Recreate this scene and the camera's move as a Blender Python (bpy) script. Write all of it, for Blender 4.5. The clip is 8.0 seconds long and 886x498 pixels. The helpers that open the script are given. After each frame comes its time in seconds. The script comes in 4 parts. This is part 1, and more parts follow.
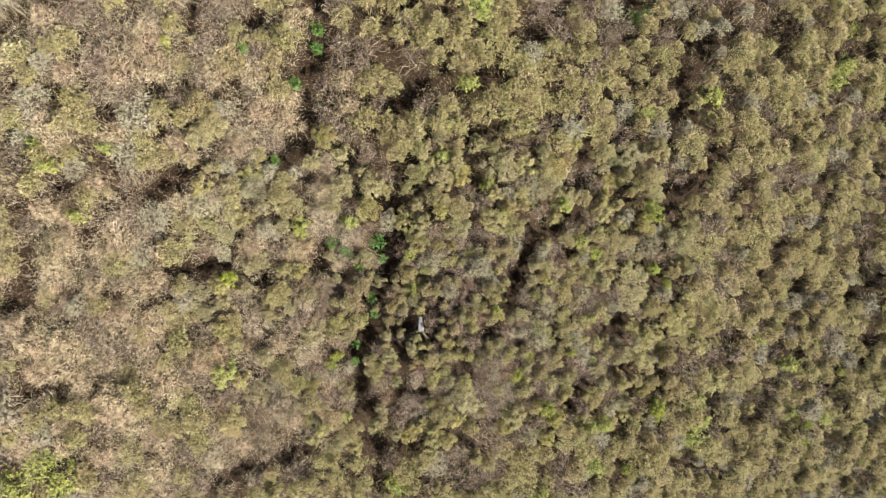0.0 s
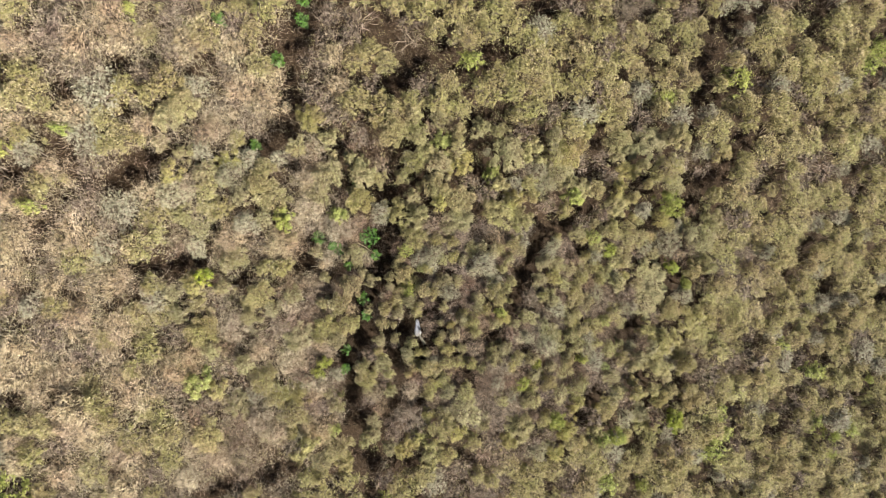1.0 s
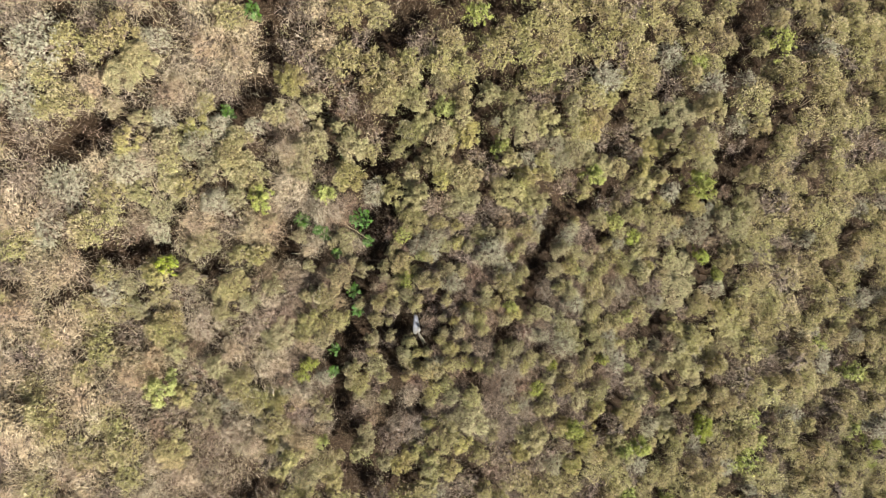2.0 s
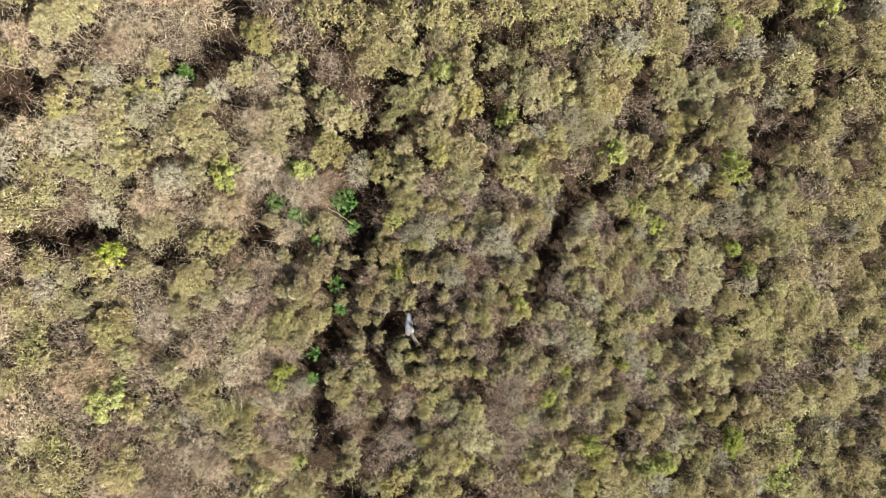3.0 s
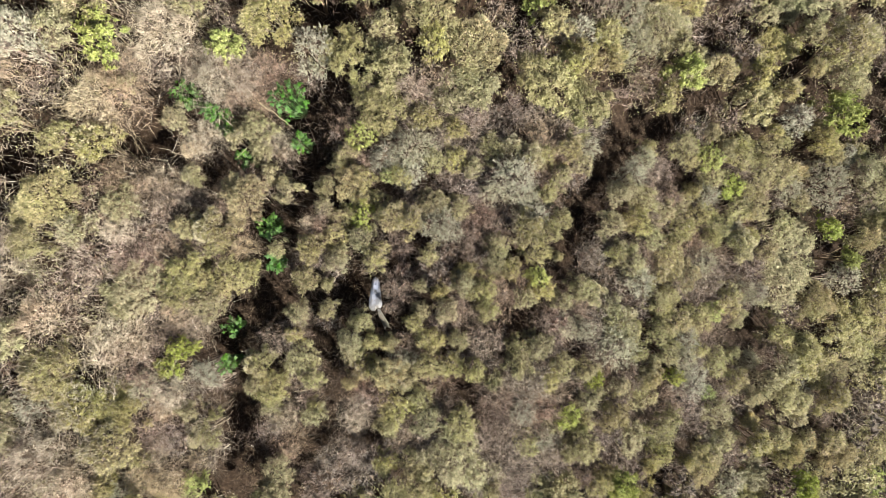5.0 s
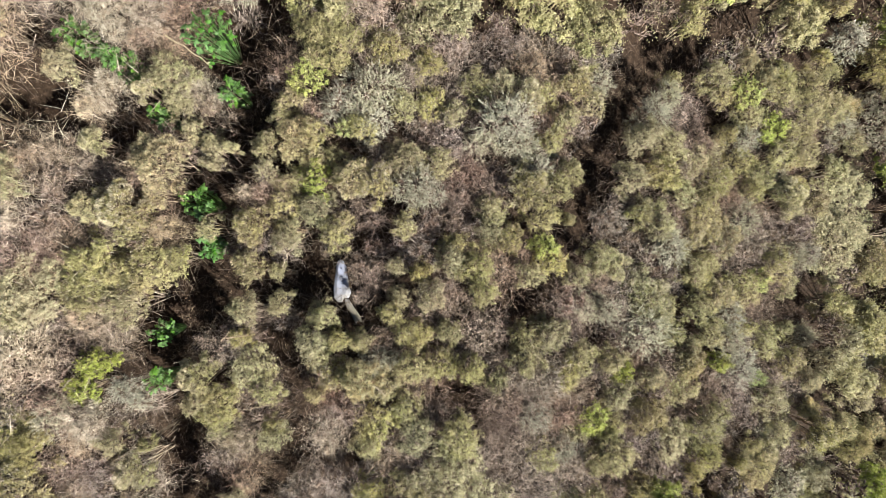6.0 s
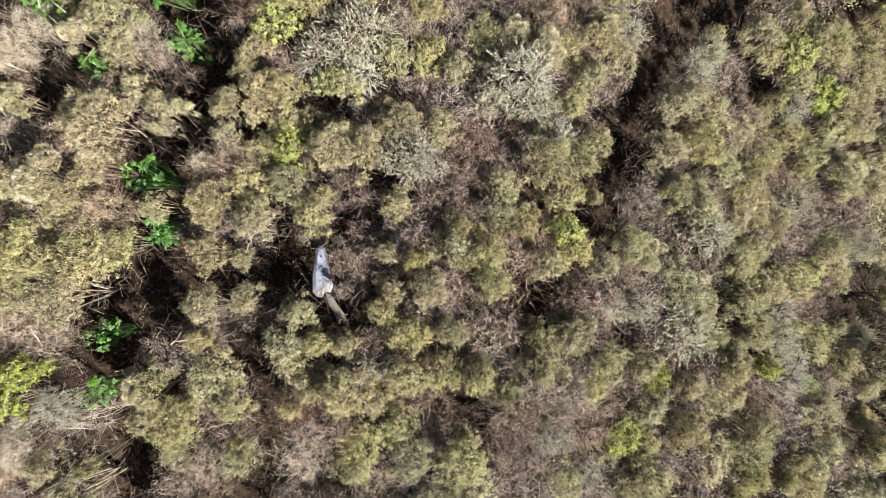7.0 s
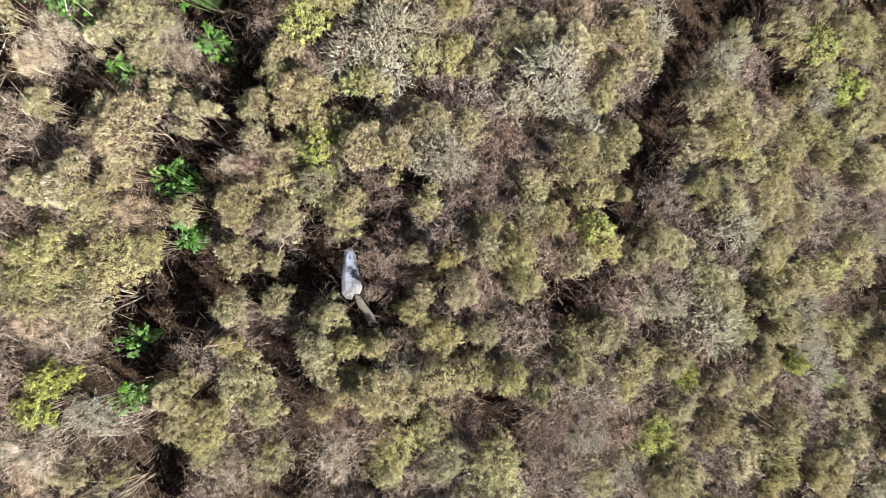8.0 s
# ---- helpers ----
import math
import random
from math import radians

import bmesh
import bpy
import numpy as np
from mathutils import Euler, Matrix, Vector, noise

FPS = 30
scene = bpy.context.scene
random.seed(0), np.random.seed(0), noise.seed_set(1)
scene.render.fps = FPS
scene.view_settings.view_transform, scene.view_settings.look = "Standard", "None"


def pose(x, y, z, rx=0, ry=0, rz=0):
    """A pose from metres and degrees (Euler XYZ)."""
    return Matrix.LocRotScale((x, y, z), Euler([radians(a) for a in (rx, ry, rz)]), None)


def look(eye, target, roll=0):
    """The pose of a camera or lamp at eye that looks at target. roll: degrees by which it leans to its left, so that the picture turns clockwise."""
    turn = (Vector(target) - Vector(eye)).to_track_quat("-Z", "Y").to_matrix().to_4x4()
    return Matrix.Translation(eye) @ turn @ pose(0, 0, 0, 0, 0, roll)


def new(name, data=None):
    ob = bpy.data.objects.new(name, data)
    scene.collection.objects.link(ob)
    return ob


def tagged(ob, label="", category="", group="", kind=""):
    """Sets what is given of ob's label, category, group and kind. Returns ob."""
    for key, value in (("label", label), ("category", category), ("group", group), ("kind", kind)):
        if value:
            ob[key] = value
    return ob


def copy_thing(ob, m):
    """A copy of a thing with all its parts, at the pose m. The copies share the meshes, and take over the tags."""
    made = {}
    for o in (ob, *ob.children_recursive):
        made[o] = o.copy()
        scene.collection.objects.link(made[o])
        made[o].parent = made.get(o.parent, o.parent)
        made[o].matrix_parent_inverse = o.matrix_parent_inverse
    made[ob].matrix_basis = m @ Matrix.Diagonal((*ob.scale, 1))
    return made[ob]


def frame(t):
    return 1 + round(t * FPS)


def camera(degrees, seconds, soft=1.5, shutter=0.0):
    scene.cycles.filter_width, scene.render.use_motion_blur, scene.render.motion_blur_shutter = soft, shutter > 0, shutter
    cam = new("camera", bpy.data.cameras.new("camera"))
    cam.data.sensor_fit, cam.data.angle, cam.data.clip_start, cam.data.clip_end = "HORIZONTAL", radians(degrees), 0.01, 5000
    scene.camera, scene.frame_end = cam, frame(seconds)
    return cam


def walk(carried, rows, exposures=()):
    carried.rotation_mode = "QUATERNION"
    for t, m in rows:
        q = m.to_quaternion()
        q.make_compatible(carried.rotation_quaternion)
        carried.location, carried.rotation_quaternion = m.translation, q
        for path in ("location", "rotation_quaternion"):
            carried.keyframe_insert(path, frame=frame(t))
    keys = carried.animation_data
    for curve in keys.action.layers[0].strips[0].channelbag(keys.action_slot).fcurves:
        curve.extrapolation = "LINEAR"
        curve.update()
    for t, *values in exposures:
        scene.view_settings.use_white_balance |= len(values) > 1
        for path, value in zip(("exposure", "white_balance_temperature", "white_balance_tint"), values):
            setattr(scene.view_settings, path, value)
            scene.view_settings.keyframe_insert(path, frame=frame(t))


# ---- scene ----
# The camera: a drone that looks straight down and sinks towards a scrub hillside.
cam = camera(76.0, 8.0, soft=0.45)
# seconds, place in metres, turn in degrees
PATH = [
    (0, 0.006, -0.000, 23.400, 0.09, 0.10, 0.00),
    (0.5, 0.015, -0.114, 22.412, 0.16, 0.10, 0.00),
    (1, 0.014, -0.210, 21.156, 0.23, 0.06, 0.10),
    (1.5, -0.029, -0.394, 19.787, 0.15, -0.03, 0.31),
    (2, -0.129, -0.681, 18.401, 0.17, -0.14, 0.04),
    (2.2, -0.137, -0.785, 17.858, 0.23, -0.20, -0.33),
    (3.3, -0.119, -1.266, 15.057, 0.62, -0.50, 0.21),
    (3.5, -0.062, -1.358, 14.585, 0.60, -0.51, 0.25),
    (4, 0.032, -1.769, 13.313, 0.73, -0.35, 1.55),
    (4.5, 0.080, -2.112, 11.878, 0.78, -0.19, 4.88),
    (4.7, 0.147, -2.189, 11.334, 0.76, -0.17, 5.00),
    (5.8, 0.601, -2.601, 8.698, 0.30, 0.20, 0.52),
    (6, 0.645, -2.698, 8.231, 0.39, 0.25, 0.70),
    (6.5, 0.693, -2.921, 7.137, 0.56, 0.35, 0.88),
    (7, 0.634, -2.909, 6.701, 0.47, 0.30, 0.55),
    (7.5, 0.475, -2.889, 6.613, 0.43, 0.25, 0.00),
    (8, 0.243, -2.895, 6.650, 0.34, 0.23, -0.35),
]
walk(cam, [(t, pose(x, y, z, rx, ry, rz)) for t, x, y, z, rx, ry, rz in PATH],
     exposures=((0.0, 1.70, 6900.0, 5.5), (3.5, 1.71, 6650.0, 5.0), (6.0, 1.82, 6250.0, 7.0), (8.0, 1.86, 6150.0, 9.5)))

# ---- light: a clear sky and a sun from down the slope ----
SUN_ELEVATION, SUN_AZIMUTH = 30.0, -42.0      # degrees; azimuth counted from +x towards +y
world = bpy.data.worlds.new("sky")
scene.world = world
world.use_nodes = True
wn = world.node_tree.nodes
sky = wn.new("ShaderNodeTexSky")
sky.sky_type = "NISHITA"
sky.sun_disc = False
sky.sun_elevation = radians(SUN_ELEVATION)
sky.sun_rotation = radians(90.0 - SUN_AZIMUTH)
wn["Background"].inputs["Strength"].default_value = 0.026
world.node_tree.links.new(sky.outputs["Color"], wn["Background"].inputs["Color"])
sun_data = bpy.data.lights.new("sun", "SUN")
sun_data.energy, sun_data.angle, sun_data.color = 5.0, radians(0.53), (1.0, 0.94, 0.84)
sun = new("sun", sun_data)
ce, se = math.cos(radians(SUN_ELEVATION)), math.sin(radians(SUN_ELEVATION))
sun_from = Vector((ce * math.cos(radians(SUN_AZIMUTH)), ce * math.sin(radians(SUN_AZIMUTH)), se))
sun.matrix_world = look(sun_from * 60, (0, 0, 0))


# ---- materials ----
def ramp(nodes, stops):
    node = nodes.new("ShaderNodeValToRGB")
    el = node.color_ramp.elements
    while len(el) < len(stops):
        el.new(0.5)
    for e, (at, rgb) in zip(el, stops):
        e.position, e.color = at, (*rgb, 1)
    return node


def plant_material(name, tones, patch, patch_amount=0.5, see_through=0.25, rough=0.6, scale=1.6):
    """Leaves or twigs: each piece takes one of the tones, drifting towards the patch tone in soft clouds over the hill."""
    mat = bpy.data.materials.new(name)
    mat.use_nodes = True
    nt = mat.node_tree
    n, li = nt.nodes, nt.links
    n.clear()
    geo = n.new("ShaderNodeNewGeometry")
    tone = ramp(n, [(i / max(1, len(tones) - 1), c) for i, c in enumerate(tones)])
    li.new(geo.outputs["Random Per Island"], tone.inputs["Fac"])
    cloud = n.new("ShaderNodeTexNoise")
    cloud.inputs["Scale"].default_value, cloud.inputs["Detail"].default_value = scale, 3.0
    li.new(geo.outputs["Position"], cloud.inputs["Vector"])
    spread = n.new("ShaderNodeMapRange")
    spread.inputs["From Min"].default_value, spread.inputs["From Max"].default_value = 0.36, 0.66
    spread.inputs["To Max"].default_value = patch_amount
    li.new(cloud.outputs["Fac"], spread.inputs["Value"])
    mix = n.new("ShaderNodeMix")
    mix.data_type = "RGBA"
    li.new(spread.outputs["Result"], mix.inputs["Factor"])
    li.new(tone.outputs["Color"], mix.inputs["A"])
    mix.inputs["B"].default_value = (*patch, 1)
    fine = n.new("ShaderNodeTexNoise")
    fine.inputs["Scale"].default_value, fine.inputs["Detail"].default_value = 11.0, 4.0
    li.new(geo.outputs["Position"], fine.inputs["Vector"])
    bright = n.new("ShaderNodeMapRange")
    bright.inputs["From Min"].default_value, bright.inputs["From Max"].default_value = 0.3, 0.7
    bright.inputs["To Min"].default_value, bright.inputs["To Max"].default_value = 0.56, 1.44
    li.new(fine.outputs["Fac"], bright.inputs["Value"])
    # no two plants are quite alike in tone
    own = n.new("ShaderNodeObjectInfo")
    shade = n.new("ShaderNodeMapRange")
    shade.inputs["To Min"].default_value, shade.inputs["To Max"].default_value = 0.80, 1.20
    li.new(own.outputs["Random"], shade.inputs["Value"])
    both_tones = n.new("ShaderNodeMath")
    both_tones.operation = "MULTIPLY"
    li.new(bright.outputs["Result"], both_tones.inputs[0])
    li.new(shade.outputs["Result"], both_tones.inputs[1])
    hsv = n.new("ShaderNodeHueSaturation")
    li.new(mix.outputs["Result"], hsv.inputs["Color"])
    li.new(both_tones.outputs["Value"], hsv.inputs["Value"])
    scatter_of = n.new("ShaderNodeMath")
    scatter_of.operation, scatter_of.inputs[1].default_value = "MULTIPLY", 17.31
    li.new(own.outputs["Random"], scatter_of.inputs[0])
    wrap = n.new("ShaderNodeMath")
    wrap.operation = "FRACT"
    li.new(scatter_of.outputs["Value"], wrap.inputs[0])
    vivid = n.new("ShaderNodeMapRange")
    vivid.inputs["To Min"].default_value, vivid.inputs["To Max"].default_value = 0.76, 1.14
    li.new(wrap.outputs["Value"], vivid.inputs["Value"])
    li.new(vivid.outputs["Result"], hsv.inputs["Saturation"])
    drift = n.new("ShaderNodeTexNoise")
    drift.inputs["Scale"].default_value, drift.inputs["Detail"].default_value = 0.9, 2.0
    li.new(geo.outputs["Position"], drift.inputs["Vector"])
    hue = n.new("ShaderNodeMapRange")
    hue.inputs["From Min"].default_value, hue.inputs["From Max"].default_value = 0.3, 0.7
    hue.inputs["To Min"].default_value, hue.inputs["To Max"].default_value = 0.484, 0.518
    li.new(drift.outputs["Fac"], hue.inputs["Value"])
    li.new(hue.outputs["Result"], hsv.inputs["Hue"])
    surf = n.new("ShaderNodeBsdfPrincipled")
    surf.inputs["Roughness"].default_value = rough
    surf.inputs["Specular IOR Level"].default_value = 0.3
    li.new(hsv.outputs["Color"], surf.inputs["Base Color"])
    out = n.new("ShaderNodeOutputMaterial")
    if see_through > 0:
        back = n.new("ShaderNodeBsdfTranslucent")
        li.new(hsv.outputs["Color"], back.inputs["Color"])
        both = n.new("ShaderNodeMixShader")
        both.inputs["Fac"].default_value = see_through
        li.new(surf.outputs["BSDF"], both.inputs[1])
        li.new(back.outputs["BSDF"], both.inputs[2])
        li.new(both.outputs["Shader"], out.inputs["Surface"])
    else:
        li.new(surf.outputs["BSDF"], out.inputs["Surface"])
    return mat


MAT = {
    "olive_leaf": plant_material("olive_leaf", [(0.180, 0.168, 0.068), (0.280, 0.259, 0.112), (0.415, 0.382, 0.190)], (0.315, 0.265, 0.155), 0.55, 0.28),
    "straw_tip": plant_material("straw_tip", [(0.34, 0.29, 0.175), (0.50, 0.435, 0.28), (0.64, 0.565, 0.39)], (0.44, 0.375, 0.235), 0.5, 0.22),
    "sage_leaf": plant_material("sage_leaf", [(0.24, 0.232, 0.165), (0.36, 0.342, 0.255), (0.48, 0.45, 0.345)], (0.32, 0.305, 0.21), 0.5, 0.15),
    "lime_leaf": plant_material("lime_leaf", [(0.145, 0.172, 0.034), (0.285, 0.320, 0.072), (0.43, 0.46, 0.14)], (0.285, 0.285, 0.09), 0.3, 0.25),
    "herb_leaf": plant_material("herb_leaf", [(0.034, 0.078, 0.016), (0.075, 0.155, 0.030), (0.13, 0.245, 0.046)], (0.09, 0.175, 0.032), 0.4, 0.25, 0.45, 5.0),
    "grey_twig": plant_material("grey_twig", [(0.15, 0.112, 0.093), (0.30, 0.235, 0.198), (0.52, 0.43, 0.365)], (0.23, 0.165, 0.14), 0.6, 0.0, 0.75),
    "brown_twig": plant_material("brown_twig", [(0.10, 0.07, 0.05), (0.19, 0.14, 0.10), (0.30, 0.24, 0.17)], (0.15, 0.11, 0.07), 0.5, 0.0, 0.75),
    "red_cane": plant_material("red_cane", [(0.14, 0.094, 0.072), (0.28, 0.20, 0.155), (0.46, 0.36, 0.285)], (0.21, 0.15, 0.112), 0.5, 0.0, 0.7),
    "pale_straw": plant_material("pale_straw", [(0.21, 0.160, 0.112), (0.41, 0.335, 0.245), (0.64, 0.545, 0.425)], (0.31, 0.225, 0.150), 0.6, 0.15, 0.6),
    # also colours the filler inside the bushes, where its dark tone stands in for shade
    "undergrowth_and_shade": plant_material("undergrowth_and_shade", [(0.045, 0.030, 0.022), (0.095, 0.064, 0.047), (0.18, 0.13, 0.095)], (0.075, 0.053, 0.035), 0.6, 0.0, 0.75),
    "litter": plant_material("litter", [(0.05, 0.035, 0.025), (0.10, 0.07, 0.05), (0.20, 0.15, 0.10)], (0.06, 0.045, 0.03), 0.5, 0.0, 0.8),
}


def soil_material():
    mat = bpy.data.materials.new("soil")
    mat.use_nodes = True
    nt = mat.node_tree
    n, li = nt.nodes, nt.links
    surf = n["Principled BSDF"]
    geo = n.new("ShaderNodeNewGeometry")
    fine = n.new("ShaderNodeTexNoise")
    fine.inputs["Scale"].default_value, fine.inputs["Detail"].default_value = 14.0, 6.0
    wide = n.new("ShaderNodeTexNoise")
    wide.inputs["Scale"].default_value, wide.inputs["Detail"].default_value = 1.3, 8.0
    for node in (fine, wide):
        li.new(geo.outputs["Position"], node.inputs["Vector"])
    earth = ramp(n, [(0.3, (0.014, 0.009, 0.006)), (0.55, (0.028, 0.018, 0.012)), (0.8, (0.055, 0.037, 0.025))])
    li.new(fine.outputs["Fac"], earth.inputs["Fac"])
    scrub = ramp(n, [(0.35, (0.09, 0.085, 0.04)), (0.5, (0.14, 0.13, 0.06)), (0.65, (0.20, 0.165, 0.09))])
    li.new(wide.outputs["Fac"], scrub.inputs["Fac"])
    # far from the thicket the sheet stands for low scrub
    away = n.new("ShaderNodeVectorMath")
    away.operation = "LENGTH"
    li.new(geo.outputs["Position"], away.inputs[0])
    far = n.new("ShaderNodeMapRange")
    far.inputs["From Min"].default_value, far.inputs["From Max"].default_value = 38.0, 46.0
    li.new(away.outputs["Value"], far.inputs["Value"])
    mix = n.new("ShaderNodeMix")
    mix.data_type = "RGBA"
    li.new(far.outputs["Result"], mix.inputs["Factor"])
    li.new(earth.outputs["Color"], mix.inputs["A"])
    li.new(scrub.outputs["Color"], mix.inputs["B"])
    li.new(mix.outputs["Result"], surf.inputs["Base Color"])
    surf.inputs["Roughness"].default_value = 0.9
    surf.inputs["Specular IOR Level"].default_value = 0.1
    bump = n.new("ShaderNodeBump")
    bump.inputs["Strength"].default_value, bump.inputs["Distance"].default_value = 0.8, 0.05
    li.new(fine.outputs["Fac"], bump.inputs["Height"])
    li.new(bump.outputs["Normal"], surf.inputs["Normal"])
    return mat


# ---- the hillside ----
# gentle swells and hollows on a slope that falls to +x and -y: x, y, height
SWELLS = [(-10, -8, 0.24), (-10, -1.5, -0.35), (-6, -8, 0.27), (-6, -1.5, -0.25), (-6, 5, -0.43), (-2.5, -4.5, -0.18), (-2.5, 1.5, -0.23),
          (-2.5, -1.5, 0.14), (1, -8, 0.41), (1, -4.5, 0.56), (1, -1.5, 0.30), (1, 5, 0.22), (4.5, -8, 0.45), (4.5, -4.5, 0.22), (8, -8, 0.24),
          (8, -1.5, -0.22), (8, 1.5, -0.37), (8, 5, -0.17), (12, 1.5, 0.12), (12, 5, 0.49), (16, -4.5, -0.31), (16, -1.5, -0.35), (16, 5, 0.46),
          (13.5, 8.5, 0.55), (18.5, -3.5, -0.55), (21, -7, -0.5), (22, -1, -0.5)]
SHRUB_HEIGHT = 1.5


def eased(v, reach):
    return reach * np.tanh(v / reach)


def canopy(x, y):
    """The height of the tops of the scrub."""
    z = -0.02 - 0.30 * eased(x, 60.0) + 0.219 * eased(y, 45.0)
    for cx, cy, h in SWELLS:
        z = z + h * np.exp(-((x - cx) ** 2 + (y - cy) ** 2) / 13.5)
    return z


def mound(x, y):
    """How far a bush stands above or below its neighbours: the scrub grows in knolls a couple of metres wide."""
    return 0.62 * noise.noise(Vector((x * 0.62, y * 0.62, 7.0))) + 0.45 * noise.noise(Vector((x * 0.2 + y * 0.2, (y - x) * 0.45, 4.0))) + 0.26 * noise.noise(Vector((x * 1.5, y * 1.5, 2.0)))


def ground_height(x, y):
    knob = 0.48 * np.exp(-((x + 1.05) ** 2 + (y + 3.25) ** 2) / 0.30)     # the small bank on which the panel lies
    return canopy(x, y) - SHRUB_HEIGHT + knob + 0.05 * np.sin(x * 2.3 + 1.0) * np.sin(y * 1.9)


def mesh_from(name, verts, faces, material, smooth=False):
    me = bpy.data.meshes.new(name)
    me.from_pydata(verts, [], faces)
    me.materials.append(material)
    if smooth:
        me.polygons.foreach_set("use_smooth", [True] * len(me.polygons))
    return me


u = np.linspace(-1, 1, 181)
line = 24 * u + 676 * u ** 9
gx, gy = np.meshgrid(line, line)
gz = ground_height(gx, gy)
N = len(u)
quads = [(j * N + i, j * N + i + 1, (j + 1) * N + i + 1, (j + 1) * N + i) for j in range(N - 1) for i in range(N - 1)]
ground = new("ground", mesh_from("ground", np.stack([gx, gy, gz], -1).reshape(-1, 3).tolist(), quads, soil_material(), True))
tagged(ground, "dark brown soil of a steep scrub hillside", "ground", kind="structure")


# ---- pieces of plants ----
def unit(v):
    return v / np.maximum(np.linalg.norm(v, axis=-1, keepdims=True), 1e-9)


class Pieces:
    """Gathers many small blades and stems into one mesh."""

    def __init__(self):
        self.v, self.faces, self.count = [], {3: [], 4: []}, 0

    def add(self, verts, faces):
        self.v.append(verts.reshape(-1, 3))
        self.faces[faces.shape[-1]].append(faces.reshape(-1, faces.shape[-1]) + self.count)
        self.count += verts.size // 3

    def blades(self, rng, base, way, length, width, fold=0.18, simple=False, facing=None):
        """Pointed leaves, folded along the rib, from base along way; the simple ones are narrow wedges. facing: which way their upper side looks."""
        n = len(base)
        if n == 0:
            return
        if facing is None:
            way = unit(way)
            side = unit(np.cross(way, unit(rng.normal(size=(n, 3)) + np.array([0, 0, 1.2]))))
            face = np.cross(side, way)
        else:
            face = unit(facing)
            way = unit(way - face * (way * face).sum(1, keepdims=True) * 0.9)
            side = unit(np.cross(way, face))
        length, width = np.broadcast_to(length, n)[:, None], np.broadcast_to(width, n)[:, None]
        tip = base + way * length
        if simple:
            mid = base + face * width * fold
            self.add(np.stack([mid + side * width / 2, tip, mid - side * width / 2], 1), np.arange(3 * n).reshape(n, 3))
            return
        mid = base + way * length * 0.55 + face * width * fold
        self.add(np.stack([base, mid + side * width / 2, tip, mid - side * width / 2], 1), np.arange(4 * n).reshape(n, 4))

    def stems(self, a, b, ra, rb):
        """Three-sided tapered stems from a to b."""
        n = len(a)
        if n == 0:
            return
        way = unit(b - a)
        s = unit(np.cross(way, np.array([0.31, 0.52, 0.8])))
        t = np.cross(way, s)
        ra, rb = np.broadcast_to(ra, n)[:, None], np.broadcast_to(rb, n)[:, None]
        ring = []
        for k in range(3):
            d = s * math.cos(2.094 * k) + t * math.sin(2.094 * k)
            ring.append((a + d * ra, b + d * rb))
        verts = np.stack([ring[0][0], ring[1][0], ring[2][0], ring[0][1], ring[1][1], ring[2][1]], 1)
        faces = np.array([[0, 1, 4, 3], [1, 2, 5, 4], [2, 0, 3, 5]])
        self.add(verts, (np.arange(n) * 6)[:, None, None] + faces[None])

    def wisps(self, rng, a, b, ra, rb):
        """Hair-thin twigs, a strip each."""
        n = len(a)
        if n == 0:
            return
        side = unit(np.cross(unit(b - a), unit(rng.normal(size=(n, 3)) * 0.6 + np.array([0, 0, 1.0]))))
        ra, rb = np.broadcast_to(ra, n)[:, None], np.broadcast_to(rb, n)[:, None]
        verts = np.stack([a - side * ra, a + side * ra, b + side * rb, b - side * rb], 1)
        self.add(verts, np.arange(4 * n).reshape(n, 4))

    def arrays(self):
        return np.concatenate(self.v), *[np.concatenate(self.faces[k]) if self.faces[k] else np.zeros((0, k), int) for k in (4, 3)]

    def mesh(self, name, material):
        return piece_mesh(name, *self.arrays(), material)


def piece_mesh(name, verts, quads, tris, material):
    me = bpy.data.meshes.new(name)
    me.vertices.add(len(verts))
    me.vertices.foreach_set("co", verts.astype(np.float32).ravel())
    me.loops.add(quads.size + tris.size)
    me.loops.foreach_set("vertex_index", np.concatenate([quads.ravel(), tris.ravel()]).astype(np.int32))
    me.polygons.add(len(quads) + len(tris))
    me.polygons.foreach_set("loop_start", np.concatenate([np.arange(len(quads)) * 4, quads.size + np.arange(len(tris)) * 3]).astype(np.int32))
    me.update(calc_edges=True)
    me.materials.append(material)
    return me


def lobes(rng, radius, height, many, least=0.20, most=0.36, uneven=0.20, steep=0.85):
    """Small balls laid over a flattened dome, so that they make one lumpy crown with an uneven outline."""
    c, r = [], []
    wave = rng.uniform(0, 6.28, 2)
    for i in range(many):
        a = i * 2.4 + rng.uniform(0, 0.8)
        edge = radius * (0.80 + 0.14 * math.sin(2 * a + wave[0]) + 0.10 * math.sin(3 * a + wave[1]))
        d = edge * math.sqrt((i + 0.3) / many) * rng.uniform(1.0 - 1.2 * uneven, 1.0 + 1.2 * uneven)
        size = radius * rng.uniform(least, most)
        drop = steep * radius * (d / radius) ** 2 + rng.uniform(0, uneven)
        c.append((d * math.cos(a), d * math.sin(a), height - size - drop))
        r.append(size)
    return np.array(c), np.array(r)


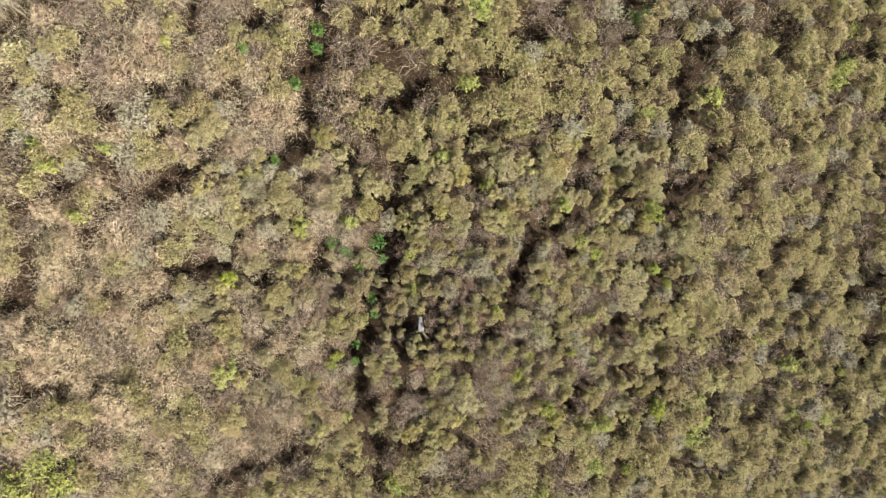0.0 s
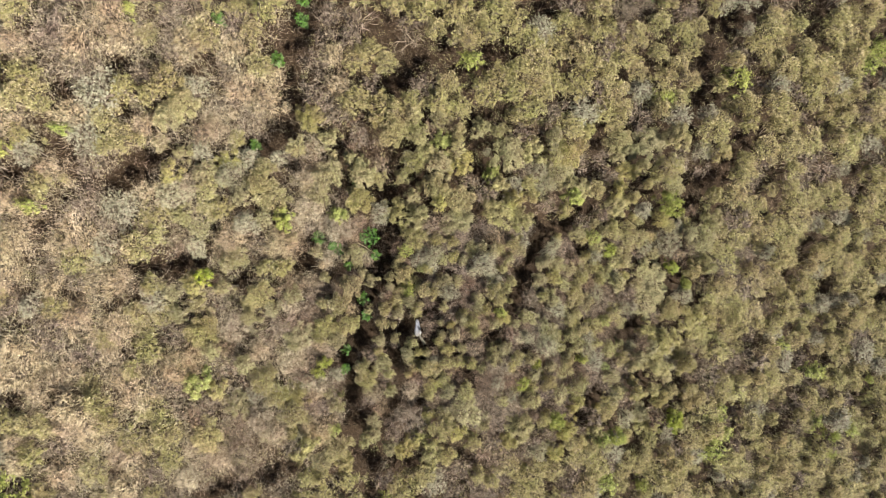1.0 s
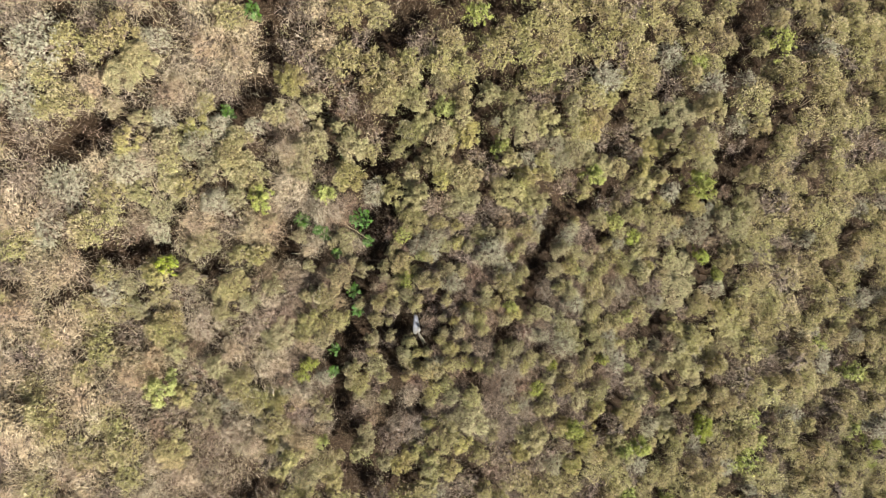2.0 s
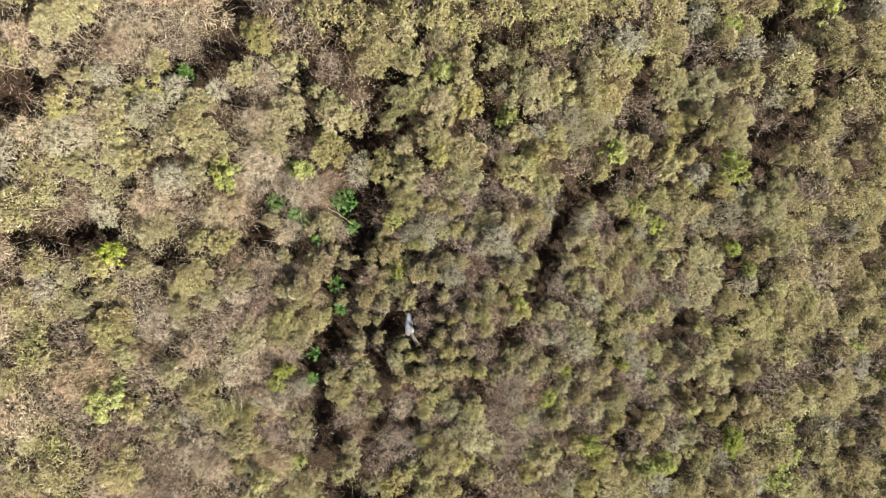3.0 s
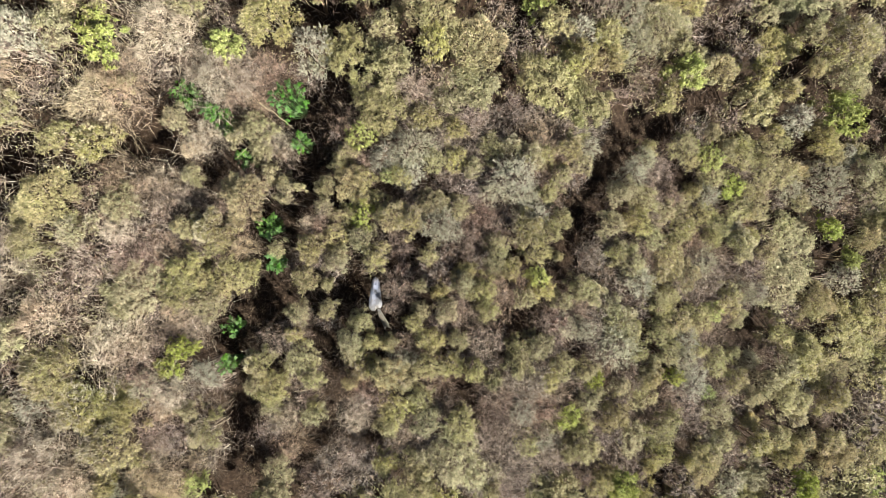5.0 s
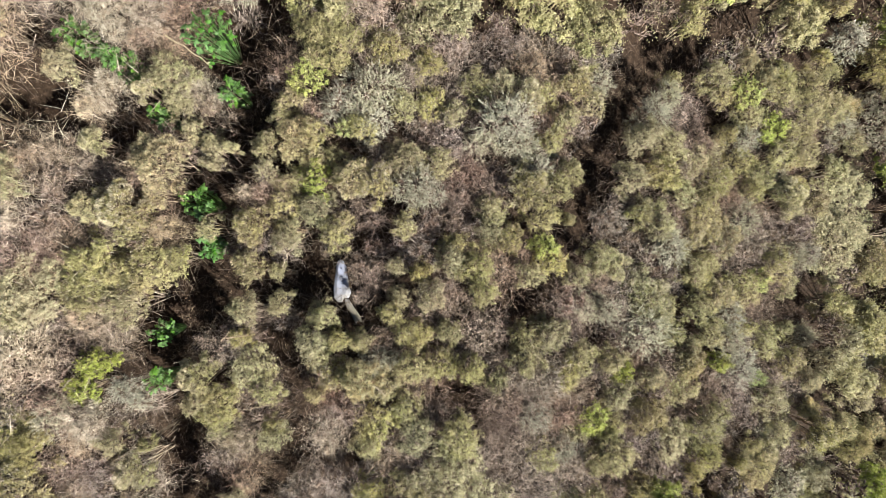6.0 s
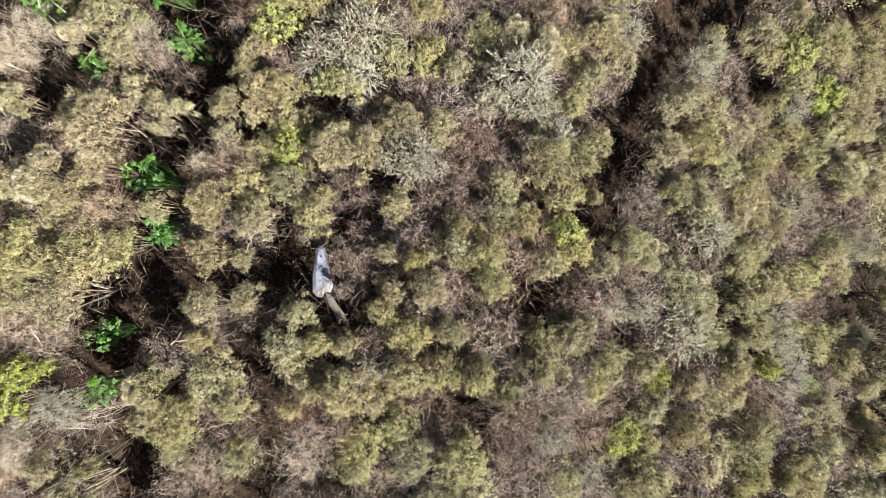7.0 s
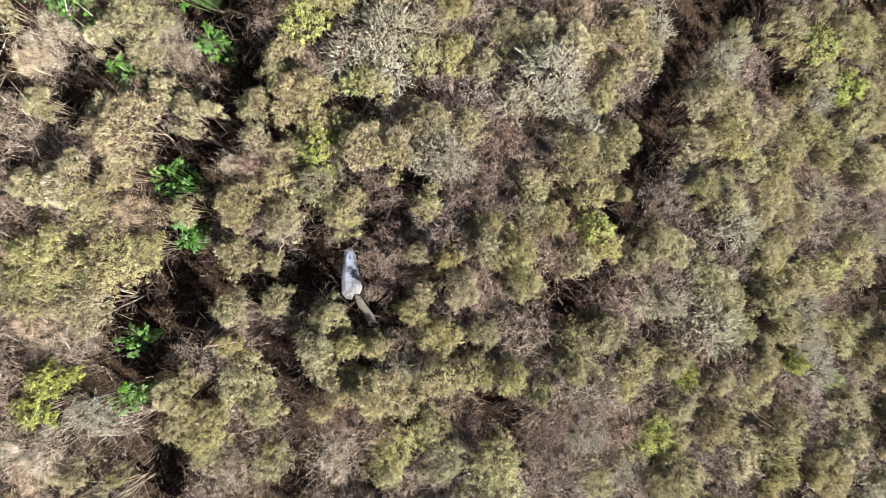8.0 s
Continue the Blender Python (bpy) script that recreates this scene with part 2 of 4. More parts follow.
def on_lobes(rng, c, r, n, deep=0.3):
    """n places on the outside of the lobes, and the way out at each."""
    place, out = [], []
    have = 0
    while have < n:
        k = rng.choice(len(r), size=n, p=r ** 2 / (r ** 2).sum())
        d = unit(rng.normal(size=(n, 3)))
        d[:, 2] = np.where(d[:, 2] < -0.35, -d[:, 2], d[:, 2])
        p = c[k] + d * (r[k] * (1 - deep * rng.random(n) ** 2))[:, None]
        gap = np.linalg.norm(p[:, None] - c[None], axis=-1) / r[None]
        gap[np.arange(n), k] = 9
        keep = gap.min(1) > 0.86
        place.append(p[keep])
        out.append(d[keep])
        have += keep.sum()
    return np.concatenate(place)[:n], np.concatenate(out)[:n]


def framework(pieces, rng, c, r, twigs, thick):
    """Stems from the root to each lobe, and twigs within it."""
    n = min(len(r), 8 if twigs else 3)
    c, r = c[:: max(1, len(c) // n)][:n], r[:: max(1, len(r) // n)][:n]
    n = len(r)
    root = np.stack([rng.normal(0, 0.03, n), rng.normal(0, 0.03, n), np.full(n, -0.12)], 1)
    bend = root * 0.4 + c * 0.6 + rng.normal(0, 0.04, (n, 3))
    pieces.stems(root, bend, 0.016, 0.011)
    pieces.stems(bend, c, 0.011, 0.007)
    if twigs:
        k = rng.integers(0, n, twigs)
        d = unit(rng.normal(size=(twigs, 3)) + np.array([0, 0, 0.35]))
        a = c[k] + d * (r[k] * 0.1)[:, None]
        m = c[k] + d * (r[k] * 0.6)[:, None] + rng.normal(0, 0.015, (twigs, 3))
        e = c[k] + d * (r[k] * rng.uniform(0.85, 1.45, twigs))[:, None] + rng.normal(0, 0.025, (twigs, 3))
        pieces.wisps(rng, a, m, thick, thick * 0.7)
        pieces.wisps(rng, m, e, thick * 0.7, thick * 0.35)


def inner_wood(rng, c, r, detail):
    """Dead leaves and twigs added inside a bush, dark brown to imitate its shade."""
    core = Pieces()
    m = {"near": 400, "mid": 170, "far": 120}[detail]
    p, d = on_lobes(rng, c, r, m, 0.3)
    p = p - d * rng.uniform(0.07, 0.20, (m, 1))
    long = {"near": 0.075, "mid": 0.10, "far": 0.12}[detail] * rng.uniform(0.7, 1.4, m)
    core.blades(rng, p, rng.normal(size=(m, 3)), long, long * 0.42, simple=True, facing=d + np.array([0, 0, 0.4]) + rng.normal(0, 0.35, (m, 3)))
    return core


# detail of a plant by how near the camera comes: leaf size, share of pieces, twig thickness
DETAIL = {"near": (1.0, 1.0, 0.0026), "mid": (1.42, 0.35, 0.0038), "far": (1.75, 0.23, 0.0050)}


def leafy(seed, detail, bulk, leaf, leaves, tips, radius=0.42, tip_length=0.06, spread=0.8, sprig=16, dome_like=False):
    """A rounded bush: branches, a crown of small leaves on short sprigs, and dry tips."""
    rng = np.random.default_rng(seed)
    grow, share, thick = DETAIL[detail]
    radius *= bulk
    leaves, tips = leaves * bulk ** 2, tips * bulk ** 2
    if dome_like:
        many, least, most, uneven, steep = {"near": (24, 0.20, 0.27, 0.05, 0.65), "mid": (18, 0.22, 0.32, 0.10, 0.95), "far": (15, 0.24, 0.36, 0.12, 0.9)}[detail]
    else:
        many, least, most, uneven, steep = {"near": (19, 0.17, 0.33, 0.20, 0.62), "mid": (20, 0.15, 0.32, 0.26, 0.75), "far": (15, 0.20, 0.36, 0.25, 0.85)}[detail]
    c, r = lobes(rng, radius, SHRUB_HEIGHT - 0.02, int(many * bulk), least / bulk ** 0.5, most / bulk ** 0.5, uneven, steep / bulk)
    wood, crown, dry = Pieces(), Pieces(), Pieces()
    framework(wood, rng, c, r, int({"near": 150, "mid": 50, "far": 0}[detail] * bulk), thick)
    sprig = {"near": sprig, "mid": 10, "far": 7}[detail]
    leaves *= {"near": 1.0, "mid": 0.58, "far": 0.27}[detail]
    many = int(leaves * 0.66 / sprig)
    p, d = on_lobes(rng, c, r, many, 0.25)
    d = unit(d + rng.normal(0, 0.3, d.shape) + np.array([0, 0, 0.3]))
    p = p + d * rng.uniform(*{"near": (-0.03, 0.09), "mid": (-0.05, 0.08), "far": (-0.08, 0.15)}[detail], (many, 1))
    p, d = np.repeat(p, sprig, 0), np.repeat(d, sprig, 0)
    n = len(p)
    p = p - d * rng.uniform(0, 0.06, (n, 1)) + rng.normal(0, {"near": 0.011, "mid": 0.014, "far": 0.020}[detail], (n, 3))
    # the rest of the leaves sit deeper in the bush
    q, e = on_lobes(rng, c, r, int(leaves * 0.34), 0.2)
    q = q - e * rng.uniform(0.01, 0.12, (len(q), 1))
    p, d = np.concatenate([p, q]), np.concatenate([d, e])
    n = len(p)
    dome = unit(np.stack([p[:, 0] / radius, p[:, 1] / radius, np.full(n, 0.9)], 1))
    loose = {"near": 0.46, "mid": 0.48, "far": 0.50}[detail]
    size = leaf * {"near": 1.0, "mid": 1.58, "far": 1.9}[detail]
    crown.blades(rng, p, d * 0.5 + rng.normal(0, spread, (n, 3)), size * rng.uniform(0.7, 1.3, n), size * 0.66 * rng.uniform(0.8, 1.2, n),
                 simple=True, facing=unit(d + 0.5 * dome) + rng.normal(0, loose, (n, 3)))
    p, d = on_lobes(rng, c, r, int(tips * {"near": 1.0, "mid": 0.34, "far": 0.20}[detail]), 0.12 if dome_like else 0.2)
    n = len(p)
    if dome_like:
        # the bristles of a dome all point away from its heart
        d = unit(0.35 * d + np.stack([p[:, 0] / radius, p[:, 1] / radius, np.full(n, 0.8)], 1))
    dry.blades(rng, p - d * 0.02, d + rng.normal(0, 0.26, (n, 3)) + np.array([0, 0, 0.3]), tip_length * (0.6 + grow * 0.4) * rng.uniform(0.6, 1.4, n),
               {"near": 0.0046, "mid": 0.0062, "far": 0.0080}[detail] * grow ** 0.9 * rng.uniform(0.7, 1.3, n), simple=True)
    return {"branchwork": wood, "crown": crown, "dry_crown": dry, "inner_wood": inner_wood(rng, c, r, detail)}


def feathery(seed, detail, bulk, sprays=420, radius=0.42):
    """A sagebrush: sprays of a thin stem with small leaves along it."""
    rng = np.random.default_rng(seed)
    grow, share, thick = DETAIL[detail]
    radius, sprays = radius * bulk, int(sprays * bulk ** 2)
    c, r = lobes(rng, radius, SHRUB_HEIGHT - 0.06, int(12 * bulk))
    wood, crown = Pieces(), Pieces()
    framework(wood, rng, c, r, {"near": 60, "mid": 10, "far": 0}[detail], thick)
    n = int(sprays * {"near": 1.0, "mid": 1.1, "far": 0.85}[detail])
    p, d = on_lobes(rng, c, r, n, 0.5)
    d = unit(d + rng.normal(0, 0.3, (n, 3)) + np.array([0.0, 0, 0.35]))
    long = rng.uniform(0.07, 0.24, n) * (1.0 if detail == "near" else 0.6)
    e = p + d * long[:, None]
    e[:, 2] -= 0.25 * long
    wood.wisps(rng, p - d * 0.05, e, thick * 0.6, thick * 0.3)
    along = {"near": 22, "mid": 9, "far": 7}[detail]
    s = rng.uniform(0.0, 1.0, (n, along))
    base = p[:, None] + (e - p)[:, None] * s[..., None]
    way = unit((e - p)[:, None] * 0.9 / long[:, None, None] + rng.normal(0, 0.6, (n, along, 3)))
    m = n * along
    crown.blades(rng, base.reshape(m, 3), way.reshape(m, 3), 0.026 * grow ** 0.9 * rng.uniform(0.6, 1.4, m), 0.0075 * grow ** 1.1 * rng.uniform(0.8, 1.3, m), simple=True)
    return {"branchwork": wood, "crown": crown, "inner_wood": inner_wood(rng, c, r, detail)}


def tangled(seed, detail, bulk, stems=10, radius=0.42, droop=0.25, fine=1.0, brush=560):
    """A leafless shrub: stems that fork again and again into thin, crooked twigs."""
    rng = np.random.default_rng(seed)
    grow, share, thick = DETAIL[detail]
    limbs, twigs = Pieces(), Pieces()
    radius, brush, stems = radius * bulk, brush * bulk ** 2, int(stems * bulk)
    a0 = rng.uniform(0, 6.28, stems)
    lean = rng.uniform(0.15, 0.75, stems) * bulk
    a = np.stack([rng.normal(0, 0.06, stems), rng.normal(0, 0.06, stems), np.full(stems, -0.12)], 1)
    way = unit(np.stack([np.cos(a0) * lean, np.sin(a0) * lean, np.full(stems, 0.9)], 1))
    long, levels = 0.50, {"near": 4, "mid": 4, "far": 3}[detail]
    most = {"near": 380, "mid": 110, "far": 30}[detail]
    for level in range(levels + 1):
        n = len(a)
        step = long * rng.uniform(0.6, 1.25, n)[:, None]
        m = a + way * step * 0.5 + rng.normal(0, 0.02 + 0.05 * long, (n, 3))
        way2 = unit(way + rng.normal(0, 0.5, (n, 3)) + np.array([0, 0, -droop * 0.3 * level]))
        b = m + way2 * step * 0.5
        wide = max(thick * 0.5, 0.012 * 0.5 ** level) * fine
        if level < 2:
            limbs.stems(a, m, wide, wide * 0.85)
            limbs.stems(m, b, wide * 0.85, wide * 0.65)
        else:
            twigs.wisps(rng, a, m, wide, wide * 0.85)
            twigs.wisps(rng, m, b, wide * 0.85, wide * 0.5)
        fork = 3 if level < 3 else 4
        at = rng.uniform(0.3, 1.0, (n, fork))
        start = np.where(at[..., None] < 0.5, a[:, None] + (m - a)[:, None] * at[..., None] * 2, m[:, None] + (b - m)[:, None] * (at[..., None] * 2 - 1))
        way = unit(way2[:, None] + rng.normal(0, 0.7, (n, fork, 3))).reshape(-1, 3)
        a = start.reshape(-1, 3)
        long *= {0: 0.6, 1: 0.62, 2: 0.66, 3: 0.7}.get(level, 0.7)
        if len(a) > most:
            keep = rng.permutation(len(a))[:most]
            a, way = a[keep], way[keep]
    c, r = lobes(rng, radius, SHRUB_HEIGHT - 0.12, 9)
    p, d = on_lobes(rng, c, r, int(brush * share), 0.6)
    n = len(p)
    way = unit(d * 0.5 + rng.normal(0, 0.7, (n, 3)))
    e = p + way * rng.uniform(0.05, 0.16, (n, 1)) * (0.7 + 0.3 * grow)
    twigs.wisps(rng, p, e, thick * 0.55, thick * 0.25)
    return {"branchwork": limbs, "twig_tangle": twigs, "inner_wood": inner_wood(rng, c, r, detail)}


def arching(seed, detail, bulk, canes=110, radius=0.42, length=0.5, width=0.005, low=0.45, brush=1800):
    """A clump of thin stalks that arch over one another."""
    rng = np.random.default_rng(seed)
    grow, share, thick = DETAIL[detail]
    radius, canes, brush = radius * bulk, canes * bulk ** 2, brush * bulk ** 2
    n = int(canes * (share + 0.2) / 1.2)
    out = Pieces()
    reach = radius * np.sqrt(rng.random(n)) * 0.95
    turn0 = rng.uniform(0, 6.28, n)
    root = np.stack([reach * np.cos(turn0), reach * np.sin(turn0), rng.uniform(low, SHRUB_HEIGHT * 0.9, n) - 0.25 * reach], 1)
    turn = turn0 + rng.normal(0, 1.2, n)
    flat = np.stack([np.cos(turn), np.sin(turn), np.zeros(n)], 1)
    size = length * rng.uniform(0.4, 1.4, n)[:, None]
    up = np.array([0, 0, 1.0])
    p0 = root
    p1 = p0 + (flat * 0.32 + up * 0.34) * size + rng.normal(0, 0.02, (n, 3))
    p2 = p1 + (flat * 0.38 + up * 0.03) * size + rng.normal(0, 0.055, (n, 3))
    p3 = p2 + (flat * 0.28 - up * 0.22) * size + rng.normal(0, 0.06, (n, 3))
    wide = max(width, thick * 0.7)
    out.wisps(rng, p0, p1, wide * 0.6, wide * 0.5)
    out.wisps(rng, p1, p2, wide * 0.5, wide * 0.4)
    out.wisps(rng, p2, p3, wide * 0.4, wide * 0.15)
    m = n * {"near": 4, "mid": 3, "far": 2}[detail]
    k = rng.integers(0, n, m)
    s = rng.random((m, 1))
    a = p1[k] * (1 - s) + p3[k] * s
    b = a + (flat[k] * 0.3 + rng.normal(0, 0.4, (m, 3))) * 0.4 * size[k]
    out.wisps(rng, a, b, wide * 0.38, wide * 0.18)
    c, r = lobes(rng, radius, SHRUB_HEIGHT - 0.10, 10)
    p, d = on_lobes(rng, c, r, int(brush * share), 0.5)
    m = len(p)
    sweep = unit(np.array([[-0.5, 0.3, 0.2]]))
    out.blades(rng, p, unit(d * 0.6 + sweep * 0.6 + rng.normal(0, 0.55, (m, 3))), 0.10 * (0.7 + 0.3 * grow) * rng.uniform(0.4, 1.2, m), (0.0046 if detail == "near" else 0.0062) * grow ** 0.8, simple=True)
    under = Pieces()
    m = {"near": 18, "mid": 10, "far": 5}[detail]
    foot = np.stack([rng.normal(0, radius * 0.3, m), rng.normal(0, radius * 0.3, m), np.full(m, -0.12)], 1)
    under.stems(foot, foot * np.array([1.3, 1.3, 0]) + up * rng.uniform(0.5, 0.85, (m, 1)), wide * 0.8, wide * 0.4)
    return {"stalk_tangle": out, "stem_base": under, "inner_wood": inner_wood(rng, c, r, detail)}


# kind: builder, materials of its parts, label, category, number of shapes
KINDS = {
    "coyote_bush": (lambda s, d, b: leafy(s, d, b, 0.0190, 7000, 1100, tip_length=0.040), {"branchwork": "brown_twig", "crown": "olive_leaf", "dry_crown": "straw_tip", "inner_wood": "undergrowth_and_shade"},
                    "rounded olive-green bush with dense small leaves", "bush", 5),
    "straw_topped_bush": (lambda s, d, b: leafy(s, d, b, 0.0180, 4600, 5600, tip_length=0.042, dome_like=True), {"branchwork": "brown_twig", "crown": "olive_leaf", "dry_crown": "straw_tip", "inner_wood": "undergrowth_and_shade"},
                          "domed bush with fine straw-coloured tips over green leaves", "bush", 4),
    "young_bush": (lambda s, d, b: leafy(s, d, b, 0.0235, 5600, 60), {"branchwork": "brown_twig", "crown": "lime_leaf", "dry_crown": "straw_tip", "inner_wood": "undergrowth_and_shade"},
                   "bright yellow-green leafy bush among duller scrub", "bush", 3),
    "sagebrush": (feathery, {"branchwork": "grey_twig", "crown": "sage_leaf", "inner_wood": "undergrowth_and_shade"}, "silvery grey-green sagebrush with feathery sprays", "bush", 4),
    "dead_shrub": (tangled, {"branchwork": "grey_twig", "twig_tangle": "grey_twig", "inner_wood": "undergrowth_and_shade"}, "leafless dead shrub of tangled grey-brown twigs", "dead shrub", 5),
    "bramble": (lambda s, d, b: arching(s, d, b, 230, length=0.34, width=0.0028, low=0.3, brush=1400), {"stalk_tangle": "red_cane", "stem_base": "brown_twig", "inner_wood": "undergrowth_and_shade"},
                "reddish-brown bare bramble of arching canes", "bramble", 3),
    "dry_stalk_clump": (lambda s, d, b: arching(s, d, b, 300, length=0.24 if d == "near" else 0.46, width=0.0026 if d == "near" else 0.0034, brush=2200 if d == "near" else 3600), {"stalk_tangle": "pale_straw", "stem_base": "brown_twig", "inner_wood": "undergrowth_and_shade"},
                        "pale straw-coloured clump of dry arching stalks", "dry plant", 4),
}
SEEDS = {kind: 100 * (i + 1) for i, kind in enumerate(KINDS)}
shapes = {}


def shape(kind, detail, number, bulk):
    key = (kind, detail, number, bulk)
    if key not in shapes:
        builder, looks, *_ = KINDS[kind]
        pieces = builder(SEEDS[kind] + number + int(40 * (bulk - 1)), detail, bulk)
        shapes[key] = {name: p.arrays() for name, p in pieces.items() if p.v}
    return shapes[key]


prototypes = {}


def thing(kind, detail, number, bulk, m):
    """A plant of its own: an Empty at its root with its parts."""
    key = (kind, detail, number, bulk)
    if key in prototypes:
        return copy_thing(prototypes[key], m)
    _, looks, label, category, _ = KINDS[kind]
    root = tagged(new(kind), label, category, group=kind.replace("_", " ") + " on the slope")
    for name, arrays in shape(kind, detail, number, bulk).items():
        ob = new(name, piece_mesh(name, *arrays, MAT[looks[name]]))
        ob.parent = root
        tagged(ob, kind="stuff")
    root.matrix_basis = m
    prototypes[key] = root
    return root


placed, clear = [], []
pick = random.Random(7)


def clearing(x, y, r):
    clear.append((x, y, r))


def zone(x, y):
    if -5.6 < x < 8.4 and -7.2 < y < 0.9:
        return "near"
    if -9.5 < x < 12.0 and -8.8 < y < 4.6:
        return "mid"
    return "far"


thicket = {}


def plant(kind, x, y, r, lift=0.0):
    """A plant of radius r whose top reaches the canopy; beyond the middle ground it becomes part of the far thicket."""
    for cx, cy, cr in clear:
        # a plant leaves the gap open: it shrinks, and moves off a little
        gap = math.hypot(x - cx, y - cy)
        room = 1.1 * cr + 1.0 * r if zone(x, y) == "near" else 0.75 * cr + 0.9 * r
        if 0.01 < gap < room:
            push = min(0.8 * r, room - gap)
            x, y = x + (x - cx) / gap * push * 0.6, y + (y - cy) / gap * push * 0.6
            r = max(0.55 * r, r - push * 0.4)
    placed.append((x, y, r))
    detail = zone(x, y)
    number = pick.randrange(KINDS[kind][4])
    bulk = 1.5 if r > 0.40 and detail != "far" else 1.0
    turn, size = pick.uniform(0, 360), (1.28 if detail == "near" else 1.15) * r / (0.42 * bulk)
    z = float(ground_height(x, y))
    knoll = 1.0 + 0.45 * min(1.0, max(0.0, (x - 5.0) / 7.0)) if detail != "near" else 0.6
    tall = (float(canopy(x, y)) + lift + mound(x, y) * knoll + pick.uniform(-0.14, 0.10) - z) / SHRUB_HEIGHT
    if r < 0.3:
        tall *= 0.92
    m = pose(x, y, z, pick.uniform(-5, 5), pick.uniform(-5, 5), turn) @ Matrix.Diagonal((size, size, tall, 1))
    if detail == "far":
        for name, (verts, quads, tris) in shape(kind, detail, number, bulk).items():
            a = np.array(m)
            thicket.setdefault(KINDS[kind][1][name], []).append((verts @ a[:3, :3].T + a[:3, 3], quads, tris))
    else:
        root = thing(kind, detail, number, bulk, pose(x, y, z))
        root.matrix_basis = m


# ---- gaps between the bushes: x, y, radius ----
clearing(-2.70, 0.33, 0.32)
clearing(-4.73, 8.27, 0.24)
clearing(-4.77, 7.61, 0.20)
clearing(-7.34, 7.38, 0.15)
clearing(-5.66, 6.33, 0.20)
clearing(-6.55, 3.48, 0.16)
clearing(8.48, 10.10, 0.34)
clearing(-2.94, -3.32, 0.37)
clearing(-3.34, -3.64, 0.28)
clearing(-3.83, -4.10, 0.25)
clearing(-3.78, -4.62, 0.19)
clearing(-1.39, -2.94, 0.26)
clearing(-1.51, -3.19, 0.19)
clearing(-1.80, -4.15, 0.20)
clearing(-3.45, -5.63, 0.31)
clearing(-2.96, -2.65, 0.20)
clearing(-3.08, -2.00, 0.20)
clearing(-3.57, -0.74, 0.16)
clearing(-2.58, -0.35, 0.17)
clearing(-3.93, -0.11, 0.17)
clearing(-4.03, -1.14, 0.16)
clearing(2.00, -3.55, 0.26)
clearing(0.94, -5.04, 0.29)
clearing(1.26, -5.27, 0.18)
clearing(3.96, 0.45, 0.34)
clearing(3.49, -0.47, 0.23)
clearing(3.30, -1.06, 0.19)
clearing(3.01, -1.72, 0.24)
clearing(8.32, -3.77, 0.24)
clearing(6.71, -6.45, 0.20)
clearing(-0.93, -6.09, 0.19)
clearing(-1.84, -6.10, 0.19)
clearing(-0.35, -2.52, 0.12)
clearing(-1.01, -3.20, 0.24)
clearing(-0.81, -3.68, 0.13)
clearing(5.77, -0.16, 0.18)
clearing(3.44, -4.11, 0.12)
clearing(1.74, -1.30, 0.11)
clearing(2.74, -2.42, 0.13)
clearing(-3.46, -3.89, 0.17)
clearing(-2.08, 1.91, 0.28)
clearing(-4.57, 0.29, 0.17)
clearing(-3.17, 2.24, 0.09)
clearing(-5.13, -0.60, 0.44)
clearing(-3.37, -7.03, 0.41)
clearing(5.27, 2.88, 0.27)
clearing(5.99, 1.70, 0.39)
clearing(6.28, 4.24, 0.33)
clearing(11.57, 2.97, 0.58)
clearing(12.09, 3.58, 0.48)
clearing(-5.05, 6.56, 0.52)
clearing(-5.25, 4.98, 0.39)
clearing(-4.49, 7.35, 0.31)
clearing(-9.95, 2.41, 0.51)
clearing(-10.32, 2.20, 0.37)
clearing(-13.04, 5.35, 0.30)
clearing(-10.10, 5.63, 0.35)
clearing(-11.58, 4.68, 0.27)
clearing(-6.17, 3.29, 0.39)
clearing(-14.98, -1.71, 0.43)
clearing(-14.15, -5.07, 0.25)
clearing(-7.56, -8.64, 0.57)
clearing(-8.73, -9.12, 0.45)
clearing(-3.05, -8.68, 0.61)
clearing(-1.14, -10.26, 0.38)
clearing(15.31, 9.15, 0.47)
clearing(12.14, 9.08, 0.45)
clearing(10.38, 6.32, 0.38)
clearing(10.68, 7.77, 0.35)
clearing(12.33, 4.31, 0.51)
clearing(19.75, 7.95, 0.28)
clearing(23.06, -2.40, 0.56)
clearing(24.20, -5.02, 0.48)
clearing(22.99, 1.58, 0.42)
clearing(3.75, 8.71, 0.32)
clearing(-1.20, 6.77, 0.39)
clearing(-6.79, 8.33, 0.36)

# ---- furrows where the scrub parts in a line: from point to point, about r to either side ----
ragged = random.Random(12)


def furrow(r, *points):
    for (ax, ay), (bx, by) in zip(points, points[1:]):
        steps = max(1, int(math.hypot(bx - ax, by - ay) / (1.15 * r)))
        for i in range(steps + 1):
            clearing(ax + (bx - ax) * i / steps + ragged.gauss(0, 0.10), ay + (by - ay) * i / steps + ragged.gauss(0, 0.10), r * ragged.uniform(0.55, 1.2))


